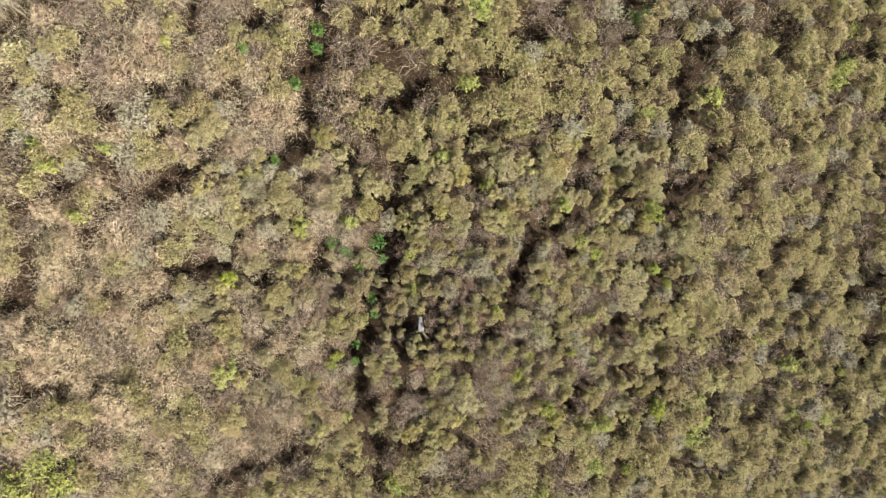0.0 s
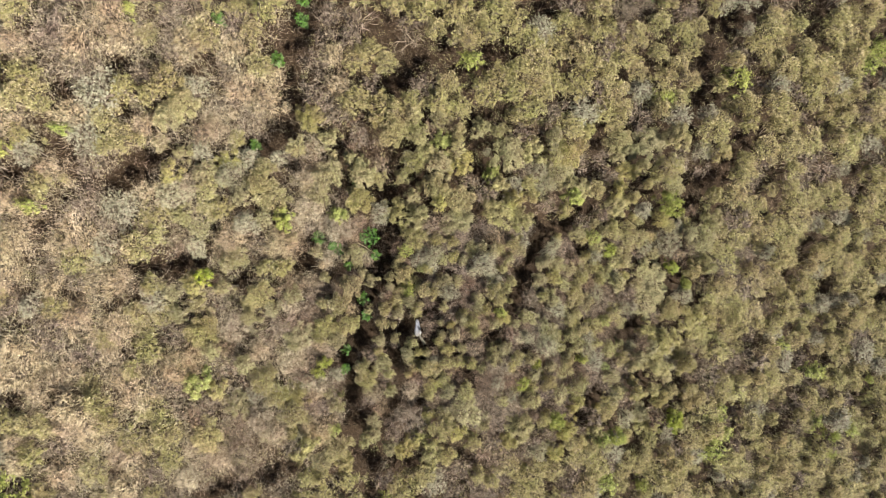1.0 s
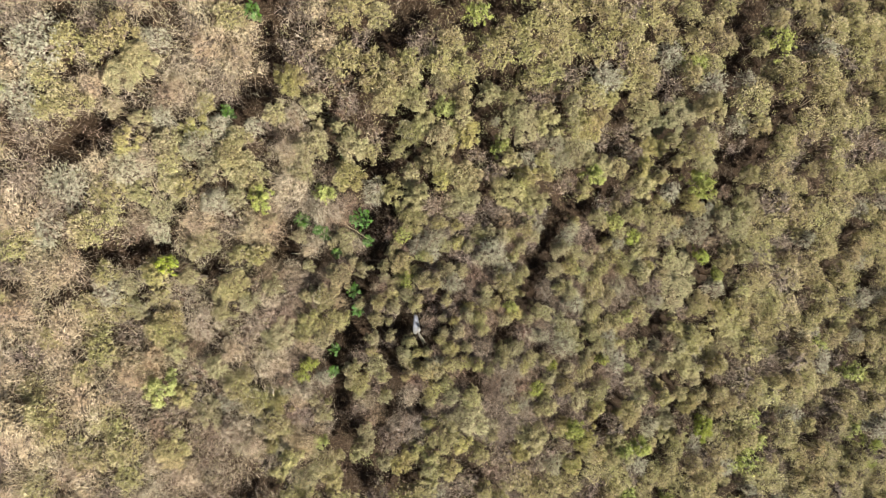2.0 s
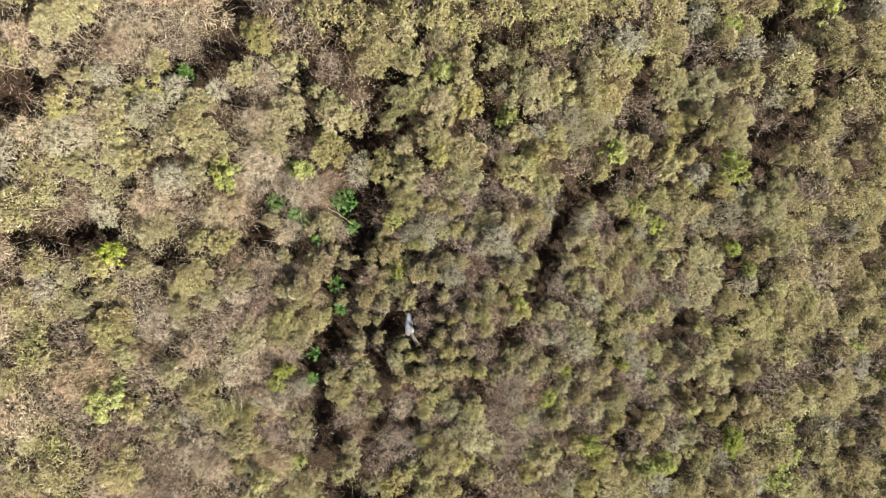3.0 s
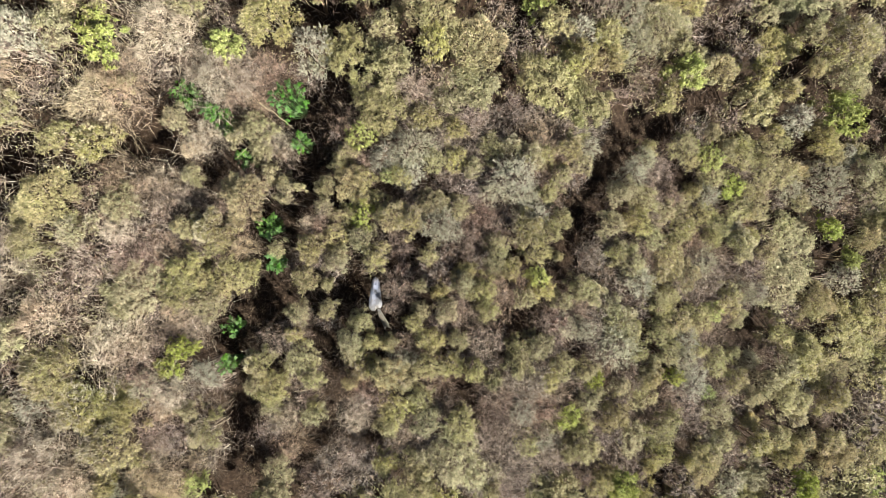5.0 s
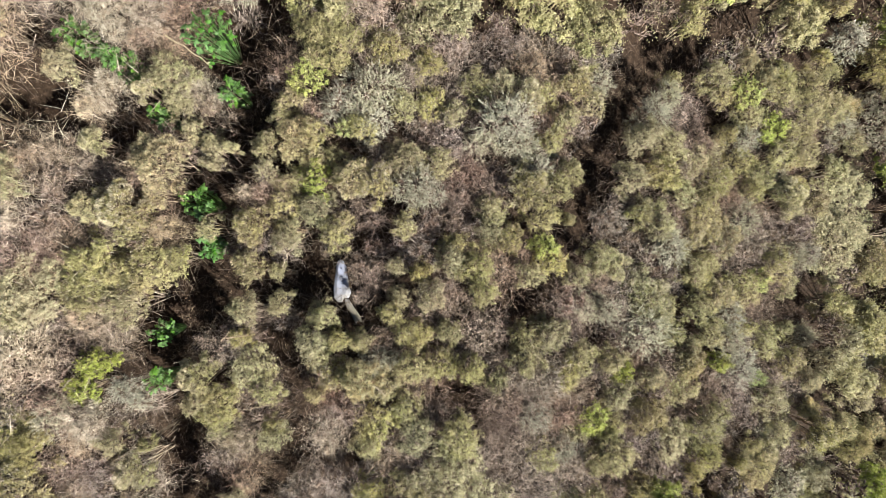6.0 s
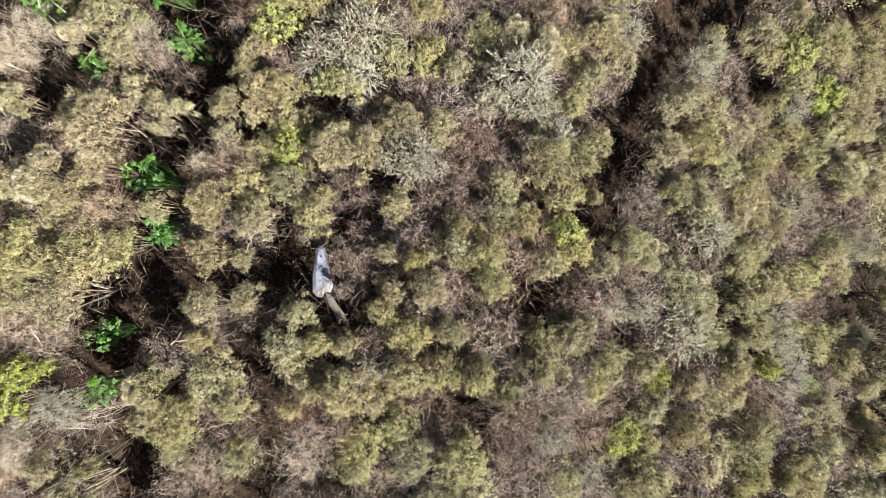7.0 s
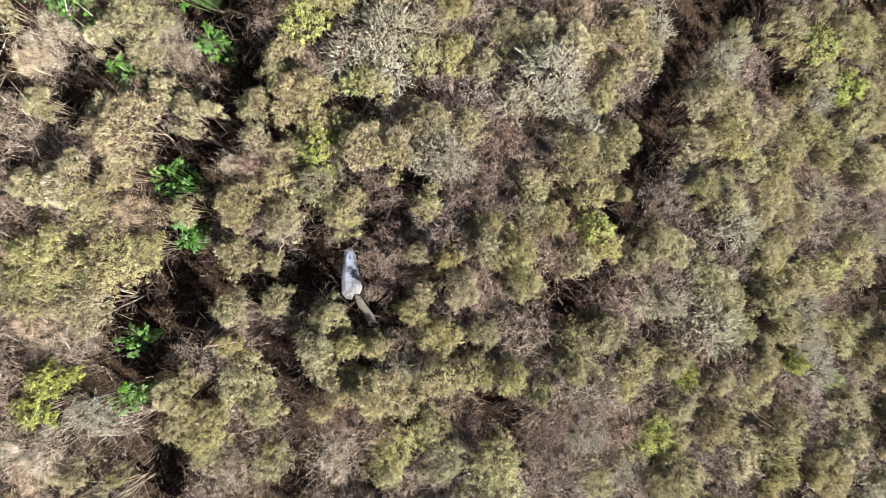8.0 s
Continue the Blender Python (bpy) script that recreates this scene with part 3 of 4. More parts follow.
furrow(0.30, (-4.65, 9.12), (-4.63, 7.82), (-5.05, 6.83), (-5.17, 5.65), (-5.54, 4.5), (-6.3, 3.42))
furrow(0.11, (-1.91, 0.75), (-2.22, -0.64), (-2.66, -2.05))
furrow(0.15, (-2.96, -3.12), (-3.44, -3.96), (-3.65, -5.17), (-3.38, -6.67), (-3.31, -8.48), (-3.12, -10.13))
furrow(0.30, (-9.05, 3.07), (-9.98, 2.52), (-10.56, 2.1))
furrow(0.30, (13.07, 4.99), (12.37, 4.22), (11.52, 3.08), (10.55, 2.31), (10.05, 1.27))
furrow(0.26, (5.04, 1.13), (4.1, 0.56), (3.58, -0.23), (3.19, -1.17), (2.93, -2.15))
furrow(0.22, (10.73, 8.81), (10.51, 7.83), (10.45, 6.62), (10.29, 5.41))
furrow(0.22, (9.04, -6.85), (8.76, -5.55))
furrow(0.22, (6.33, -6.41), (5.65, -7.57))
furrow(0.30, (-5.68, -8.2), (-6.68, -8.71), (-7.95, -8.8), (-9.01, -9.06), (-9.62, -10.01))
furrow(0.28, (-8.55, -0.6), (-10.37, -0.84))
furrow(0.12, (-2.03, -3.98), (-1.62, -5.23), (-2.2, -6.74))
furrow(0.30, (15.63, 10.25), (15.56, 8.73))
furrow(0.25, (12.71, 10.9), (12.52, 9.68))
furrow(0.25, (-1.75, 7.24), (-1.34, 6.24), (-1.9, 5.38))
furrow(0.22, (18.64, 6.55), (18.32, 5.72))
furrow(0.22, (19.96, 8.12), (19.51, 7.55))
furrow(0.24, (19.12, 4.03), (18.51, 3.18))
furrow(0.24, (23.12, 0.68), (22.87, -0.84))
furrow(0.22, (17.24, -9.01), (16.98, -9.97))
furrow(0.22, (6.37, 4.32), (6.17, 3.34), (5.5, 2.95))
furrow(0.20, (8.23, 2.16), (7.74, 1.38))
furrow(0.24, (0.61, -8.19), (1.65, -9.13))
furrow(0.26, (-15.53, -1.93), (-14.63, -1.14))
furrow(0.28, (-14.94, -5.09), (-14.1, -5.37))
furrow(0.25, (-12.36, 3.75), (-12.01, 3.3), (-11.6, 1.97))
furrow(0.22, (10.5, -0.75), (10.01, -2.13))
furrow(0.10, (8.39, -3.46), (7.34, -3.94))
# small pockets of shade all over the slope, most of them along the contour
pockets = random.Random(33)
for _ in range(170):
    x, y, r = pockets.uniform(-15.5, 26.0), pockets.uniform(-11.5, 11.0), pockets.uniform(0.10, 0.21)
    if not (-6.0 < x < 9.0 and -7.6 < y < 1.3):
        long, turn = pockets.uniform(0.2, 0.9), radians(pockets.gauss(50, 25))
        furrow(r, (x, y), (x + long * math.cos(turn), y + long * math.sin(turn)))

# ---- the bushes: kind, x, y, radius ----
plant("dry_stalk_clump", -4.92, 2.17, 0.52)
plant("straw_topped_bush", 4.40, 2.85, 0.58)
plant("bramble", 11.60, -1.60, 0.52)
plant("bramble", 12.20, -1.10, 0.50)
plant("dead_shrub", -0.74, -3.28, 0.20)
plant("dead_shrub", -0.70, -2.95, 0.22)
plant("coyote_bush", -1.22, -3.62, 0.15, -0.15)
plant("straw_topped_bush", -3.29, -1.57, 0.44)
plant("straw_topped_bush", -3.97, -2.04, 0.33)
plant("straw_topped_bush", -4.24, -1.15, 0.27)
plant("straw_topped_bush", -3.55, -0.63, 0.22)
plant("straw_topped_bush", -4.53, -2.05, 0.19)
plant("dry_stalk_clump", -3.43, -2.48, 0.20)
plant("coyote_bush", -4.29, -2.92, 0.44)
plant("coyote_bush", -3.56, -2.92, 0.43)
plant("coyote_bush", -3.85, -3.48, 0.37)
plant("coyote_bush", -4.42, -3.40, 0.32)
plant("coyote_bush", -3.24, -2.76, 0.24)
plant("dry_stalk_clump", -4.18, -0.43, 0.31)
plant("dry_stalk_clump", -2.97, -0.42, 0.30)
plant("dead_shrub", -2.78, -0.65, 0.19)
plant("dry_stalk_clump", -4.38, -0.78, 0.15)
plant("bramble", -3.98, -1.22, 0.23, -0.30)
plant("dead_shrub", -4.33, -1.57, 0.22, -0.15)
plant("bramble", -4.51, -1.52, 0.15, -0.10)
plant("coyote_bush", -2.90, -1.02, 0.20)
plant("coyote_bush", -2.58, -1.13, 0.22)
plant("coyote_bush", -2.77, -1.29, 0.19)
plant("coyote_bush", -2.35, -1.20, 0.18)
plant("coyote_bush", -2.47, -1.59, 0.19)
plant("dry_stalk_clump", -2.32, -1.79, 0.15)
plant("coyote_bush", -2.72, -2.37, 0.14)
plant("dead_shrub", -2.15, -1.61, 0.18, -0.10)
plant("straw_topped_bush", -2.07, -1.24, 0.23)
plant("straw_topped_bush", -1.59, -1.04, 0.28)
plant("coyote_bush", -1.25, -0.97, 0.21)
plant("young_bush", -1.32, -0.20, 0.29)
plant("coyote_bush", -1.71, -0.50, 0.20)
plant("dead_shrub", -1.93, -0.23, 0.18)
plant("coyote_bush", -1.86, -0.80, 0.16)
plant("sagebrush", -0.97, -0.54, 0.27)
plant("sagebrush", -0.44, -0.34, 0.34)
plant("sagebrush", -0.35, -0.67, 0.25)
plant("young_bush", -0.84, -0.93, 0.15)
plant("dead_shrub", -0.39, -1.23, 0.27)
plant("dead_shrub", -0.62, -1.41, 0.22)
plant("coyote_bush", -1.55, -1.58, 0.25)
plant("young_bush", -1.33, -1.75, 0.25)
plant("coyote_bush", -1.02, -1.36, 0.19)
plant("coyote_bush", -1.76, -2.00, 0.24)
plant("coyote_bush", -1.30, -2.07, 0.24)
plant("straw_topped_bush", -0.72, -1.74, 0.27)
plant("straw_topped_bush", -2.18, -2.25, 0.24)
plant("coyote_bush", -1.05, -2.37, 0.25)
plant("coyote_bush", -1.64, -2.37, 0.18)
plant("coyote_bush", -1.92, -1.55, 0.16)
plant("dead_shrub", -0.62, -2.18, 0.27, -0.15)
plant("dead_shrub", -0.39, -2.60, 0.24, -0.15)
plant("dead_shrub", -1.06, -2.63, 0.17, -0.30)
plant("coyote_bush", -1.72, -2.65, 0.20)
plant("coyote_bush", -2.18, -2.91, 0.25)
plant("coyote_bush", -1.68, -3.04, 0.23)
plant("coyote_bush", -1.82, -3.36, 0.19)
plant("dead_shrub", -0.48, -3.13, 0.23, -0.10)
plant("coyote_bush", -1.10, -3.63, 0.20)
plant("coyote_bush", -1.28, -4.01, 0.23)
plant("coyote_bush", -1.32, -4.35, 0.21)
plant("coyote_bush", -0.97, -4.11, 0.17)
plant("coyote_bush", -0.75, -4.02, 0.16)
plant("coyote_bush", -0.59, -3.94, 0.14)
plant("dead_shrub", -1.84, -3.77, 0.19, -0.20)
plant("coyote_bush", -2.33, -3.65, 0.22)
plant("coyote_bush", -2.31, -4.00, 0.21)
plant("dead_shrub", -2.83, -4.18, 0.32)
plant("coyote_bush", -2.42, -4.48, 0.27)
plant("straw_topped_bush", -3.09, -4.63, 0.31)
plant("coyote_bush", -2.89, -5.05, 0.32)
plant("coyote_bush", -2.18, -4.78, 0.27)
plant("coyote_bush", -3.26, -5.05, 0.21)
plant("dead_shrub", -2.60, -4.19, 0.21)
plant("dry_stalk_clump", -4.25, -4.09, 0.36)
plant("dry_stalk_clump", -4.61, -3.68, 0.25)
plant("young_bush", -4.49, -4.46, 0.24)
plant("young_bush", -4.72, -4.80, 0.23)
plant("sagebrush", -4.01, -4.68, 0.25)
plant("sagebrush", -3.80, -5.01, 0.22)
plant("dry_stalk_clump", -4.55, -5.22, 0.29)
plant("dry_stalk_clump", -4.77, -5.54, 0.26)
plant("coyote_bush", -4.39, -5.55, 0.20)
plant("coyote_bush", -3.75, -5.62, 0.21)
plant("dry_stalk_clump", -2.68, -5.73, 0.27)
plant("coyote_bush", -2.09, -5.68, 0.25)
plant("coyote_bush", -1.81, -5.38, 0.22)
plant("coyote_bush", -1.44, -4.97, 0.24)
plant("dead_shrub", -0.81, -4.96, 0.27)
plant("coyote_bush", -0.39, -4.82, 0.21)
plant("sagebrush", -0.45, -4.38, 0.19)
plant("sagebrush", -0.09, -4.41, 0.17)
plant("dry_stalk_clump", -1.19, -5.62, 0.27)
plant("coyote_bush", -0.39, -5.41, 0.33)
plant("coyote_bush", 0.04, -5.14, 0.25)
plant("coyote_bush", -0.68, -5.73, 0.22)
plant("coyote_bush", 0.18, -5.68, 0.28)
plant("coyote_bush", -0.09, -3.34, 0.18)
plant("coyote_bush", 0.27, -2.98, 0.17)
plant("coyote_bush", -0.01, -2.93, 0.14)
plant("straw_topped_bush", 0.34, -3.27, 0.22)
plant("coyote_bush", 0.67, -2.71, 0.24)
plant("coyote_bush", 0.84, -2.56, 0.21)
plant("coyote_bush", 1.03, -2.93, 0.27)
plant("coyote_bush", 1.25, -3.15, 0.24)
plant("coyote_bush", -0.21, -3.61, 0.19)
plant("coyote_bush", -0.08, -3.88, 0.19)
plant("coyote_bush", 0.75, -3.83, 0.19)
plant("coyote_bush", 0.33, -3.97, 0.19)
plant("dead_shrub", 0.82, -4.22, 0.28, -0.10)
plant("coyote_bush", 0.19, -4.40, 0.27)
plant("coyote_bush", 0.61, -4.49, 0.28)
plant("coyote_bush", 1.05, -4.43, 0.22)
plant("dead_shrub", 1.28, -3.72, 0.36, -0.15)
plant("dead_shrub", 1.49, -4.02, 0.24, -0.15)
plant("dead_shrub", 0.75, -3.41, 0.24, -0.10)
plant("bramble", 1.53, -5.25, 0.34, -0.10)
plant("dry_stalk_clump", 2.17, -4.81, 0.37)
plant("bramble", 2.50, -5.30, 0.36)
plant("straw_topped_bush", 2.02, -4.48, 0.26)
plant("coyote_bush", 2.41, -3.99, 0.27)
plant("coyote_bush", 2.24, -3.76, 0.18)
plant("sagebrush", 3.01, -3.49, 0.25)
plant("sagebrush", 3.31, -3.68, 0.20)
plant("bramble", 1.82, -5.71, 0.29)
plant("sagebrush", 0.26, -1.64, 0.28)
plant("sagebrush", 0.41, -1.85, 0.22)
plant("coyote_bush", 0.48, -1.24, 0.24)
plant("dead_shrub", 0.89, -1.88, 0.27, -0.15)
plant("dead_shrub", 0.68, -2.19, 0.22, -0.15)
plant("coyote_bush", 1.45, -2.03, 0.25)
plant("coyote_bush", 1.38, -2.36, 0.21)
plant("coyote_bush", 2.14, -2.15, 0.26)
plant("straw_topped_bush", 2.64, -2.08, 0.19)
plant("coyote_bush", 0.06, -2.18, 0.17)
plant("sagebrush", 1.53, -0.69, 0.34)
plant("sagebrush", 1.23, -0.96, 0.23)
plant("sagebrush", 1.77, -0.96, 0.25)
plant("coyote_bush", 0.74, -0.62, 0.21)
plant("coyote_bush", 0.41, -0.32, 0.24)
plant("coyote_bush", -0.05, -0.55, 0.19)
plant("dead_shrub", 0.15, -0.74, 0.20)
plant("coyote_bush", 1.09, -0.12, 0.27)
plant("straw_topped_bush", 1.52, -0.08, 0.22)
plant("coyote_bush", 2.21, -0.14, 0.23)
plant("straw_topped_bush", 2.79, 0.03, 0.29)
plant("coyote_bush", 3.04, -0.19, 0.23)
plant("coyote_bush", 2.63, -0.57, 0.21)
plant("coyote_bush", 2.22, -0.83, 0.21)
plant("sagebrush", 2.14, -1.31, 0.29)
plant("straw_topped_bush", 2.66, -1.49, 0.29)
plant("sagebrush", 4.25, -0.21, 0.30)
plant("sagebrush", 4.45, 0.03, 0.22)
plant("coyote_bush", 3.86, -0.74, 0.28)
plant("coyote_bush", 4.50, -0.82, 0.29)
plant("dead_shrub", 5.58, -0.20, 0.28, -0.30)
plant("young_bush", 6.17, 0.51, 0.32)
plant("coyote_bush", 6.49, 0.04, 0.33)
plant("coyote_bush", 6.00, -0.38, 0.27)
plant("coyote_bush", 5.41, 0.53, 0.31)
plant("coyote_bush", 7.16, 0.63, 0.30)
plant("straw_topped_bush", 7.13, 0.99, 0.27)
plant("coyote_bush", 3.85, -1.29, 0.28)
plant("coyote_bush", 4.51, -1.31, 0.32)
plant("coyote_bush", 4.98, -1.60, 0.28)
plant("dead_shrub", 3.42, -2.17, 0.30, -0.10)
plant("dead_shrub", 3.78, -2.40, 0.26)
plant("straw_topped_bush", 3.99, -1.99, 0.25)
plant("coyote_bush", 4.42, -2.05, 0.30)
plant("coyote_bush", 5.36, -2.01, 0.31)
plant("sagebrush", 6.38, -1.96, 0.30)
plant("straw_topped_bush", 6.00, -2.43, 0.33)
plant("straw_topped_bush", 7.27, -1.53, 0.33)
plant("coyote_bush", 6.71, -1.10, 0.33)
plant("coyote_bush", 7.31, -0.59, 0.32)
plant("coyote_bush", 5.67, -1.18, 0.30)
plant("coyote_bush", 3.20, -2.72, 0.24)
plant("straw_topped_bush", 3.49, -2.88, 0.28)
plant("dead_shrub", 4.10, -2.72, 0.29)
plant("dead_shrub", 4.41, -2.90, 0.28)
plant("coyote_bush", 2.39, -2.87, 0.26)
plant("young_bush", 2.15, -2.65, 0.21)
plant("coyote_bush", 2.75, -3.10, 0.20)
plant("coyote_bush", 2.07, -3.07, 0.21)
plant("straw_topped_bush", 4.20, -3.52, 0.35)
plant("sagebrush", 4.23, -4.03, 0.39)
plant("coyote_bush", 5.13, -2.88, 0.31)
plant("coyote_bush", 5.14, -3.75, 0.31)
plant("straw_topped_bush", 5.76, -3.42, 0.32)
plant("young_bush", 6.86, -3.15, 0.28)
plant("coyote_bush", 7.36, -2.89, 0.35)
plant("coyote_bush", 7.65, -3.27, 0.25)
plant("coyote_bush", 6.28, -3.44, 0.33)
plant("coyote_bush", 6.42, -4.01, 0.29)
plant("coyote_bush", 5.51, -4.13, 0.27)
plant("sagebrush", 6.31, -4.84, 0.33)
plant("young_bush", 6.98, -5.08, 0.21)
plant("coyote_bush", 7.12, -4.43, 0.35)
plant("coyote_bush", 2.87, -4.41, 0.27)
plant("young_bush", 3.83, -4.74, 0.22)
plant("coyote_bush", 3.50, -4.46, 0.26)
plant("dead_shrub", 4.57, -4.57, 0.33)
plant("young_bush", 3.17, -5.40, 0.26)
plant("coyote_bush", 3.66, -5.22, 0.29)
plant("coyote_bush", 4.28, -5.39, 0.33)
plant("coyote_bush", 5.06, -5.15, 0.31)
plant("coyote_bush", 5.45, -5.75, 0.35)
plant("dead_shrub", 6.18, -5.70, 0.29, -0.10)
plant("coyote_bush", 7.18, -5.61, 0.35)
plant("coyote_bush", 7.82, -6.32, 0.31)
plant("coyote_bush", 6.57, -6.65, 0.33)
plant("coyote_bush", 4.67, -6.16, 0.34)
plant("coyote_bush", 3.61, -6.07, 0.32)
plant("sagebrush", 2.67, -6.00, 0.24)
plant("coyote_bush", 2.84, -5.69, 0.24)
plant("coyote_bush", 0.84, -5.64, 0.31)
plant("dead_shrub", 1.30, -5.92, 0.27)
plant("coyote_bush", 2.26, -6.11, 0.24)
plant("coyote_bush", 5.65, -6.54, 0.33)
plant("coyote_bush", 5.07, -4.43, 0.27)
plant("coyote_bush", 7.68, -4.85, 0.32)
plant("coyote_bush", 7.65, -4.05, 0.25)
plant("coyote_bush", -7.95, 1.96, 0.39)
plant("coyote_bush", -7.58, 1.16, 0.40)
plant("coyote_bush", -8.12, 1.31, 0.45)
plant("coyote_bush", -2.77, 2.63, 0.55)
plant("coyote_bush", -8.69, -1.38, 0.47)
plant("coyote_bush", -6.93, -2.40, 0.43)
plant("coyote_bush", -5.26, -3.27, 0.51)
plant("coyote_bush", -7.55, -5.85, 0.55)
plant("coyote_bush", -5.45, -5.61, 0.45)
plant("coyote_bush", -2.81, -6.86, 0.49)
plant("coyote_bush", -1.31, 1.93, 0.44)
plant("coyote_bush", 0.84, 2.86, 0.65)
plant("coyote_bush", 2.31, 3.53, 0.67)
plant("coyote_bush", 3.47, 3.72, 0.48)
plant("coyote_bush", 0.52, 0.95, 0.66)
plant("coyote_bush", -1.05, 1.15, 0.52)
plant("coyote_bush", -1.04, 0.33, 0.52)
plant("coyote_bush", 2.04, 1.22, 0.69)
plant("coyote_bush", 3.10, 1.06, 0.57)
plant("coyote_bush", 8.44, 4.31, 0.76)
plant("coyote_bush", 7.86, 3.01, 0.70)
plant("coyote_bush", 9.71, 4.53, 0.61)
plant("coyote_bush", 11.76, 2.05, 0.57)
plant("coyote_bush", 7.23, 1.64, 0.63)
plant("coyote_bush", 11.71, 1.12, 0.67)
plant("coyote_bush", 7.99, 0.46, 0.65)
plant("coyote_bush", 9.41, -1.28, 0.77)
plant("coyote_bush", 13.00, -0.64, 0.71)
plant("coyote_bush", 11.82, -1.92, 0.80)
plant("coyote_bush", 11.21, -3.37, 0.89)
plant("coyote_bush", 13.81, -4.17, 0.76)
plant("coyote_bush", 9.75, -4.06, 0.70)
plant("coyote_bush", 12.63, -4.89, 0.67)
plant("coyote_bush", 9.41, -5.46, 0.78)
plant("coyote_bush", 14.19, -6.94, 0.78)
plant("coyote_bush", 8.87, -7.18, 0.69)
plant("coyote_bush", 3.18, -7.27, 0.67)
plant("coyote_bush", 0.89, -6.46, 0.63)
plant("coyote_bush", 12.20, -7.73, 0.75)
plant("coyote_bush", -0.08, -7.06, 0.56)
plant("coyote_bush", 17.77, -2.30, 0.53)
plant("coyote_bush", -13.14, 6.75, 0.36)
plant("coyote_bush", -12.46, 5.10, 0.47)
plant("coyote_bush", -10.83, 3.03, 0.36)
plant("straw_topped_bush", -6.32, 2.17, 0.52)
plant("straw_topped_bush", -6.17, 2.83, 0.46)
plant("straw_topped_bush", -8.20, 0.56, 0.57)
plant("straw_topped_bush", -5.94, 1.66, 0.59)
plant("straw_topped_bush", -4.05, 2.52, 0.60)
plant("straw_topped_bush", -3.02, 1.80, 0.56)
plant("straw_topped_bush", -7.34, -0.50, 0.47)
plant("straw_topped_bush", -6.69, -1.78, 0.55)
plant("straw_topped_bush", -8.48, -3.02, 0.59)
plant("straw_topped_bush", -6.51, -4.91, 0.56)
plant("straw_topped_bush", -8.46, -6.76, 0.60)
plant("straw_topped_bush", -5.62, -6.38, 0.58)
plant("straw_topped_bush", -0.30, 2.14, 0.52)
plant("straw_topped_bush", -1.07, 3.12, 0.50)
plant("straw_topped_bush", 4.95, 3.45, 0.63)
plant("straw_topped_bush", 0.62, 1.73, 0.59)
plant("straw_topped_bush", 7.04, 4.43, 0.59)
plant("straw_topped_bush", 9.19, 3.25, 0.71)
plant("straw_topped_bush", 11.13, 4.75, 0.69)
plant("straw_topped_bush", 8.11, 1.86, 0.64)
plant("straw_topped_bush", 11.40, 0.30, 0.68)
plant("straw_topped_bush", 8.94, -2.32, 0.77)
plant("straw_topped_bush", 11.06, -6.29, 0.72)
plant("straw_topped_bush", 14.71, -8.62, 0.71)
plant("straw_topped_bush", -3.81, 8.57, 0.51)
plant("sagebrush", -7.18, 2.37, 0.51)
plant("sagebrush", -6.94, 0.67, 0.41)
plant("sagebrush", 1.46, 3.76, 0.26)
plant("sagebrush", 2.70, 2.34, 0.41)
plant("sagebrush", 3.94, 2.38, 0.43)
plant("sagebrush", 10.21, 1.21, 0.49)
plant("sagebrush", 9.71, 0.23, 0.59)
plant("sagebrush", -10.64, 4.63, 0.74)
plant("sagebrush", -11.10, 3.48, 0.55)
plant("sagebrush", -12.96, 2.54, 0.58)
plant("sagebrush", -13.82, 4.99, 0.46)
plant("sagebrush", -14.22, 3.74, 0.33)
plant("sagebrush", -10.72, 1.17, 0.57)
plant("sagebrush", -9.09, 1.72, 0.52)
plant("sagebrush", 12.15, 9.74, 0.40)
plant("sagebrush", 12.08, 8.59, 0.30)
plant("sagebrush", -10.15, -1.87, 0.53)
plant("dead_shrub", -5.35, 2.83, 0.35)
plant("dead_shrub", -3.85, 1.74, 0.49)
plant("dead_shrub", -2.29, 3.01, 0.43)
plant("dead_shrub", -6.58, 0.01, 0.48)
plant("dead_shrub", -8.05, -2.06, 0.54)
plant("dead_shrub", -5.91, -1.76, 0.50)
plant("dead_shrub", -6.29, -3.27, 0.56)
plant("dead_shrub", -7.78, -4.37, 0.55)
plant("dead_shrub", -7.20, -5.07, 0.43)
plant("dead_shrub", -8.46, -5.79, 0.54)
plant("dead_shrub", -4.45, -6.20, 0.46)
plant("dead_shrub", -2.01, -7.03, 0.55)
plant("dead_shrub", 1.57, 1.95, 0.54)
plant("dead_shrub", 6.78, 3.04, 0.61)
plant("dead_shrub", 10.70, 2.00, 0.57)
plant("dead_shrub", 10.10, 3.58, 0.63)
plant("dead_shrub", 12.89, 1.19, 0.68)
plant("dead_shrub", 10.65, -0.56, 0.68)
plant("dead_shrub", 15.07, -5.40, 0.78)
plant("dead_shrub", 12.49, -5.84, 0.65)
plant("dead_shrub", 5.83, -7.56, 0.64)
plant("dead_shrub", -1.05, -7.05, 0.56)
plant("dead_shrub", -4.33, 6.17, 0.59)
plant("dead_shrub", -4.39, 5.18, 0.53)
plant("dead_shrub", -3.04, 7.69, 0.59)
plant("dead_shrub", 9.56, 9.26, 0.61)
plant("dead_shrub", -12.42, 7.66, 0.40)
plant("dead_shrub", -13.41, 6.88, 0.45)
plant("bramble", 13.96, -1.88, 0.74)
plant("bramble", 1.90, -6.51, 0.64)
plant("bramble", -12.96, -2.80, 0.61)
plant("bramble", -14.67, -5.21, 0.61)
plant("bramble", 6.93, 9.12, 0.66)
plant("bramble", 6.12, 9.88, 0.58)
plant("bramble", -3.85, 7.73, 0.41)
